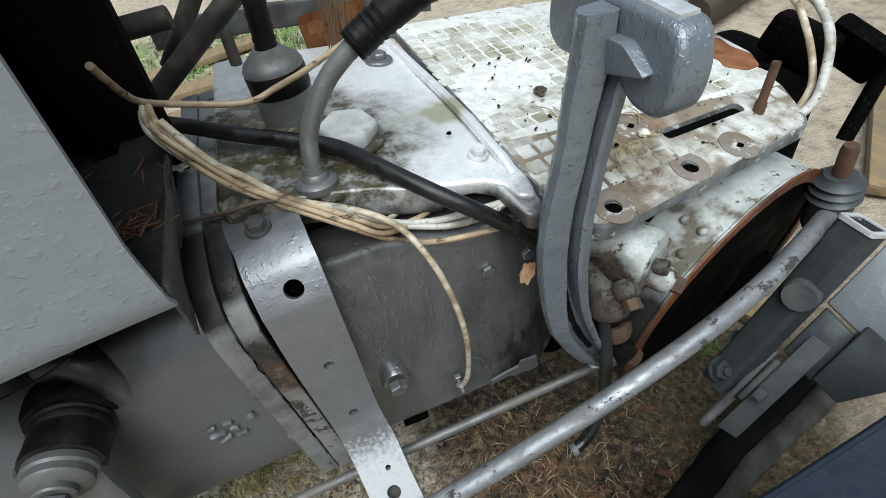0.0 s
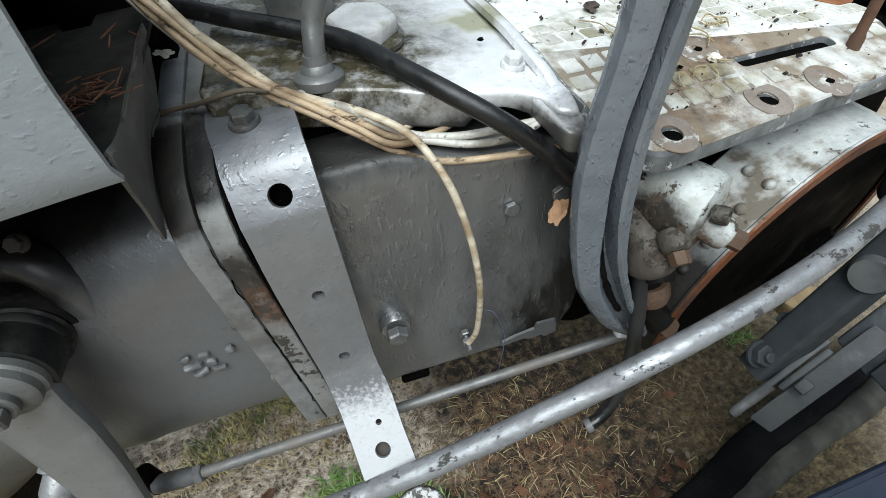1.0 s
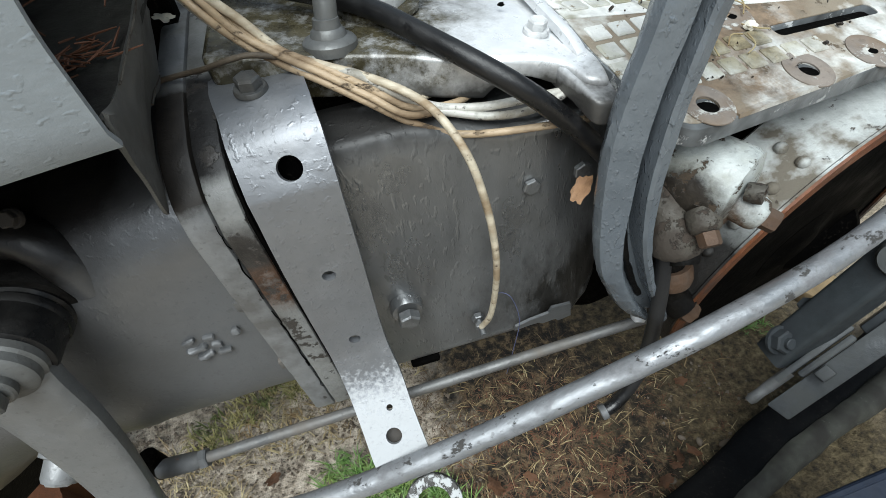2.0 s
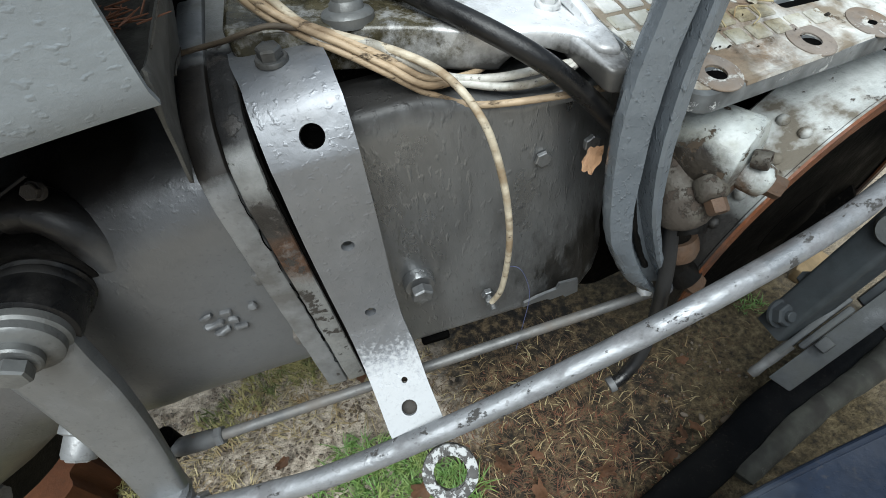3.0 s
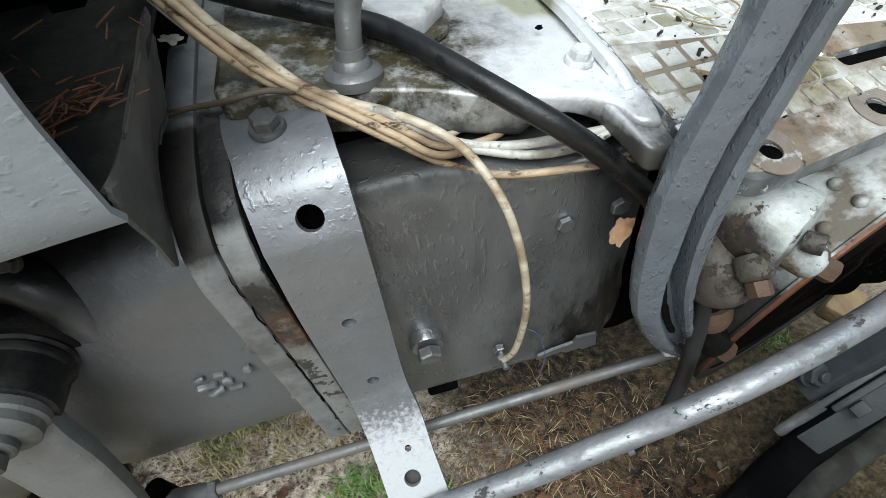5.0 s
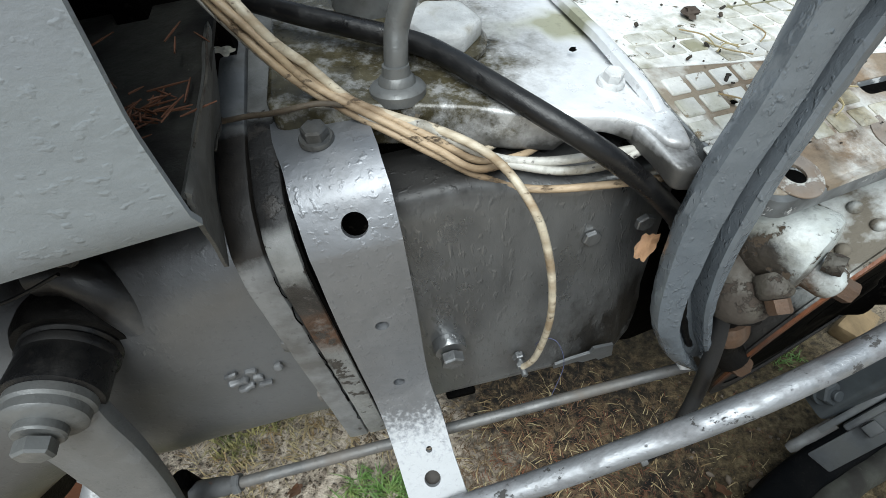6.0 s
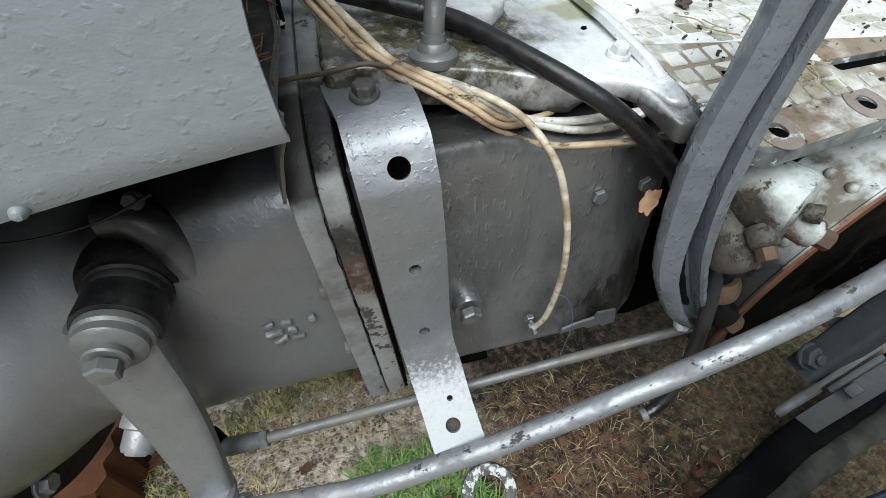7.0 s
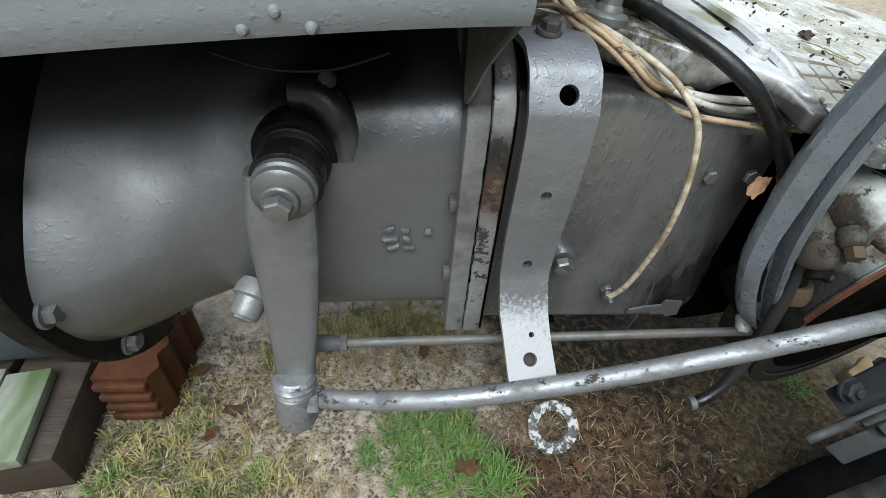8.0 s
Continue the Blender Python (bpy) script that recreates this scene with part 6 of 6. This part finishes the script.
def build_block():
    bm = bm_()
    out = []
    n = 24
    for i in range(n + 1):
        t = i / n
        out.append((-0.640 - 0.012 * (1 + math.cos(t * 2 * math.pi * 4)) * 0.5, 0.07 + 0.20 * t))
    out += [(-0.745, 0.27), (-0.745, 0.07)]
    part("body", prism(out, lambda u, v, w: V((u, v, w)), 0.13), brown_steel, stack)
    for i in range(4):
        part("rib", box((-0.698, 0.064, 0.018 + 0.032 * i), (0.09, 0.016, 0.017), off=0.005), brown_steel, stack)


build_block()
solo("timber_sleeper", box((-0.835, 0.085, 0.05), (0.12, 0.30, 0.10), Euler((0, 0, 0.128)).to_matrix(), 0.008), old_wood, "dark weathered timber sleeper lying under planks", "timber")
for i in range(3):
    solo("plank", box((-0.842 - 0.075 * i, 0.01, 0.112), (0.071, 0.17, 0.024), Euler((0, 0, 0.19)).to_matrix(), 0.004), green_wood, "mossy green weathered plank", "plank", "planks in the stack")
solo("support_block", box((-0.99, 0.04, 0.05), (0.15, 0.26, 0.10), None, 0.006), old_wood, "dark timber block under the planks", "timber")
solo("blue_box", box((-0.90, 0.175, 0.205), (0.17, 0.13, 0.16), Euler((0, 0, 0.1)).to_matrix(), 0.01), slate_face, "dark blue-grey painted box behind the planks", "box")

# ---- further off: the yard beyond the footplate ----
# machine parts coloured black, with their shade put into the colour
under = thing("engine_shadow_block", (0.75, 0.3, 0.35), "machine block beyond the footplate, its shade painted black", "engine")
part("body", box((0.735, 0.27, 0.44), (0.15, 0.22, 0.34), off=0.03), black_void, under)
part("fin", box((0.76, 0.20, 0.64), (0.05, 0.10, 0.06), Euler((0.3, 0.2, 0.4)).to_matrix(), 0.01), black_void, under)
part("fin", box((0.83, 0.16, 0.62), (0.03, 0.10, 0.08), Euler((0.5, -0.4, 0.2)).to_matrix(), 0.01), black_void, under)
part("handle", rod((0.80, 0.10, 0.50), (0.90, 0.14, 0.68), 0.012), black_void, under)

for i, (x, y, l_, a) in enumerate(((2.5, 1.75, 1.6, 20), (2.1, 1.9, 0.8, 12), (2.7, 1.2, 0.9, 60))):
    solo("log", bevel(turned(V((x, y, 0.08)) - V((math.cos(radians(a)), math.sin(radians(a)), 0)) * l_ / 2, V((x, y, 0.09)) + V((math.cos(radians(a)), math.sin(radians(a)), 0)) * l_ / 2, [(0.07, 0), (0.08, 0.1), (0.07, 0.8), (0.06, 1)], 14), 0.004, 1), old_wood, "weathered log lying on sandy soil", "log", "logs in the yard")
solo("board", box((1.75, 0.55, 0.02), (0.12, 0.9, 0.035), Euler((0, 0, -0.9)).to_matrix(), 0.004), pale_wood, "pale weathered board lying on the sand", "board")
for i, (x, y) in enumerate(((-0.55, 2.6), (-0.40, 2.25), (-0.75, 3.0))):
    solo("board", box((x, y, 0.03 + 0.002 * i), (1.1, 0.16, 0.04), Euler((0, 0, 0.1 * i)).to_matrix(), 0.005), pale_wood, "pale weathered board lying in the yard", "board", "boards in the yard")
blades("far_grass", [(-0.35, 3.1, 0.45), (0.2, 3.3, 0.5), (-0.9, 3.4, 0.6), (-0.1, 2.75, 0.25)], 5200, 0.07, 0.004, grass_green, "mossy green grass beyond the machine", 0.8, 13)

# struts behind the cover
for a, b_, r in [((-0.157, 0.34, 0.795), (-0.006, 0.34, 0.886), 0.0135), ((-0.059, 0.46, 0.818), (-0.065, 0.44, 0.739), 0.009), ((-0.141, 0.4, 0.804), (-0.063, 0.4, 0.885), 0.012), ((-0.175, 0.36, 0.872), (-0.1, 0.36, 0.871), 0.014)]:
    solo("strut", rod(a, b_, r), strut_skin, "brown-grey dirty steel strut behind the gearbox cover", "strut", "struts behind the cover")
solo("cross_beam", sweep([(-0.178, 0.56, 0.807), (0.009, 0.56, 0.79), (0.284, 0.56, 0.745)], rounded([(-0.006, -0.02), (0.006, -0.02), (0.006, 0.02), (-0.006, 0.02)], 0.004), 4), grey_sheet, "grey painted flat steel beam behind the cover", "beam")
def build_flap():
    """A crumpled sheet of rusted steel."""
    bm = bm_()
    grid = [[bm.verts.new((0.045 + 0.012 * i, 0.47 + 0.016 * noise.noise(V((i * 0.6, j * 0.6, 2))), 0.690 + 0.014 * j + 0.006 * noise.noise(V((i * 0.9, j * 0.9, 7))))) for i in range(10)] for j in range(9)]
    for u, v in zip(grid, grid[1:]):
        for i in range(9):
            bm.faces.new((u[i], u[i + 1], v[i + 1], v[i]))
    bmesh.ops.solidify(bm, geom=list(bm.faces), thickness=0.004)
    solo("rusty_flap", bm, brick_rust, "crumpled orange rusted steel sheet behind the cover", "plate")


build_flap()
rnd = random.Random(31)
b = bm_()
for i in range(14):
    x, z = rnd.uniform(0.075, 0.11), rnd.uniform(0.68, 0.73)
    merge(b, tube([(x, 0.40, z), (x + rnd.uniform(-0.01, 0.015), 0.395, z + 0.06), (x + rnd.uniform(-0.01, 0.03), 0.40, z + 0.15)], 0.0011, 5, 4))
solo("straw_strings", b, brown_straw, "dry straw strings hanging behind the gear lever", "straw", kind="stuff")

# dirt and straw bits on the footplate
rnd = random.Random(23)
b = bm_()
for i in range(150):
    x, y = rnd.uniform(0.24, 0.58), rnd.uniform(-0.01, 0.36)
    if y < -0.03 + 0.228 * (x - 0.236) or y > 0.34 or (0.385 < x < 0.555 and abs(y - (0.050 + 0.155 * (x - 0.404)) - 0.008) < 0.014):
        continue
    s = rnd.choice((0.0012, 0.0016, 0.002, 0.0035))
    merge(b, box((x, y, plate_z(x, y) + 0.004 + s * 0.1), (s * rnd.uniform(1, 2), s, s * 0.7), Euler((rnd.random(), rnd.random(), rnd.random() * 6)).to_matrix(), s * 0.2, 1))
solo("plate_dirt", b, black_crumb, "dark crumbs of dirt strewn on the footplate", "dirt", kind="stuff")
b = bm_()
for i in range(16):
    x, y, a = rnd.uniform(0.26, 0.40), rnd.uniform(0.0, 0.16), rnd.uniform(0, 6.28)
    q, z = rnd.uniform(0.01, 0.022), plate_z(x, y) + 0.0055
    merge(b, tube([(x, y, z), (x + q * math.cos(a), y + q * math.sin(a), plate_z(x + q * math.cos(a), y + q * math.sin(a)) + 0.007), (x + 2 * q * math.cos(a + 0.4), y + 2 * q * math.sin(a + 0.4), plate_z(x + 2 * q * math.cos(a + 0.4), y + 2 * q * math.sin(a + 0.4)) + 0.0055)], 0.0007, 5, 4))
for i in range(9):
    a, q = rnd.uniform(0, 6.28), rnd.uniform(0.005, 0.014)
    arc = [(0.415 + q * math.cos(a + k * 0.5) * 1.2, 0.118 + q * math.sin(a + k * 0.5)) for k in range(4)]
    merge(b, tube([(x, y, plate_z(x, y) + 0.006 + rnd.uniform(0, 0.006)) for x, y in arc], 0.0008, 5, 3))
solo("plate_straw", b, grass_dry, "short straw bits lying on the footplate", "straw", kind="stuff")

# ---- raised squares of the footplate ----
pitch_u, pitch_v, size = 0.0245, 0.0245, 0.0195
tile_me = None
for j in range(-2, 24):
    for i in range(-3, 18):
        x, y = 0.232 + i * pitch_u, 0.003 + j * pitch_v + 0.16 * (i * pitch_u)
        if x < 0.2285 - 0.08 * y or x > 0.606 + 0.25 * max(0.0, y - 0.05) - 0.9 * max(0.0, y - 0.21) or y > 0.46 or y < -0.022 + 0.228 * (x - 0.236) + 0.012 or abs(y - FOLD) < 0.011:
            continue
        # paint worn smooth in the middle of the plate
        if (x - 0.285) ** 2 / 0.075 ** 2 + (y - 0.235) ** 2 / 0.085 ** 2 + 0.5 * noise.noise(V((x * 30, y * 30, 2))) < 1:
            continue
        if any((x - a) ** 2 + (y - b_) ** 2 < 0.0245 ** 2 for a, b_ in BOSSES) or (0.385 < x < 0.555 and abs(y - (0.050 + 0.155 * (x - 0.404)) - 0.008) < 0.026) or (x - 0.628) ** 2 + (y - 0.21) ** 2 < 0.062 ** 2:
            continue
        if tile_me is None:
            bm = box((0, 0, 0.0012), (size, size, 0.0034), None, 0.0012, 1)
            tile_me = finish(bm)
            tile_me.name = "tile"
            tile_me.materials.append(tile_paint)
        ob = new("tile", tile_me)
        ob.parent = plate
        slope = 0.240 if y < FOLD else 0.04
        z_ax = V((0.151, -slope, 1)).normalized()
        x_ax = (V((1, 0.16, -0.151 + slope * 0.16))).normalized()
        rot = Matrix((x_ax, z_ax.cross(x_ax), z_ax)).transposed().to_4x4()
        ob.matrix_basis = Matrix.Translation(V((x, y, plate_z(x, y))) - plate.location) @ rot
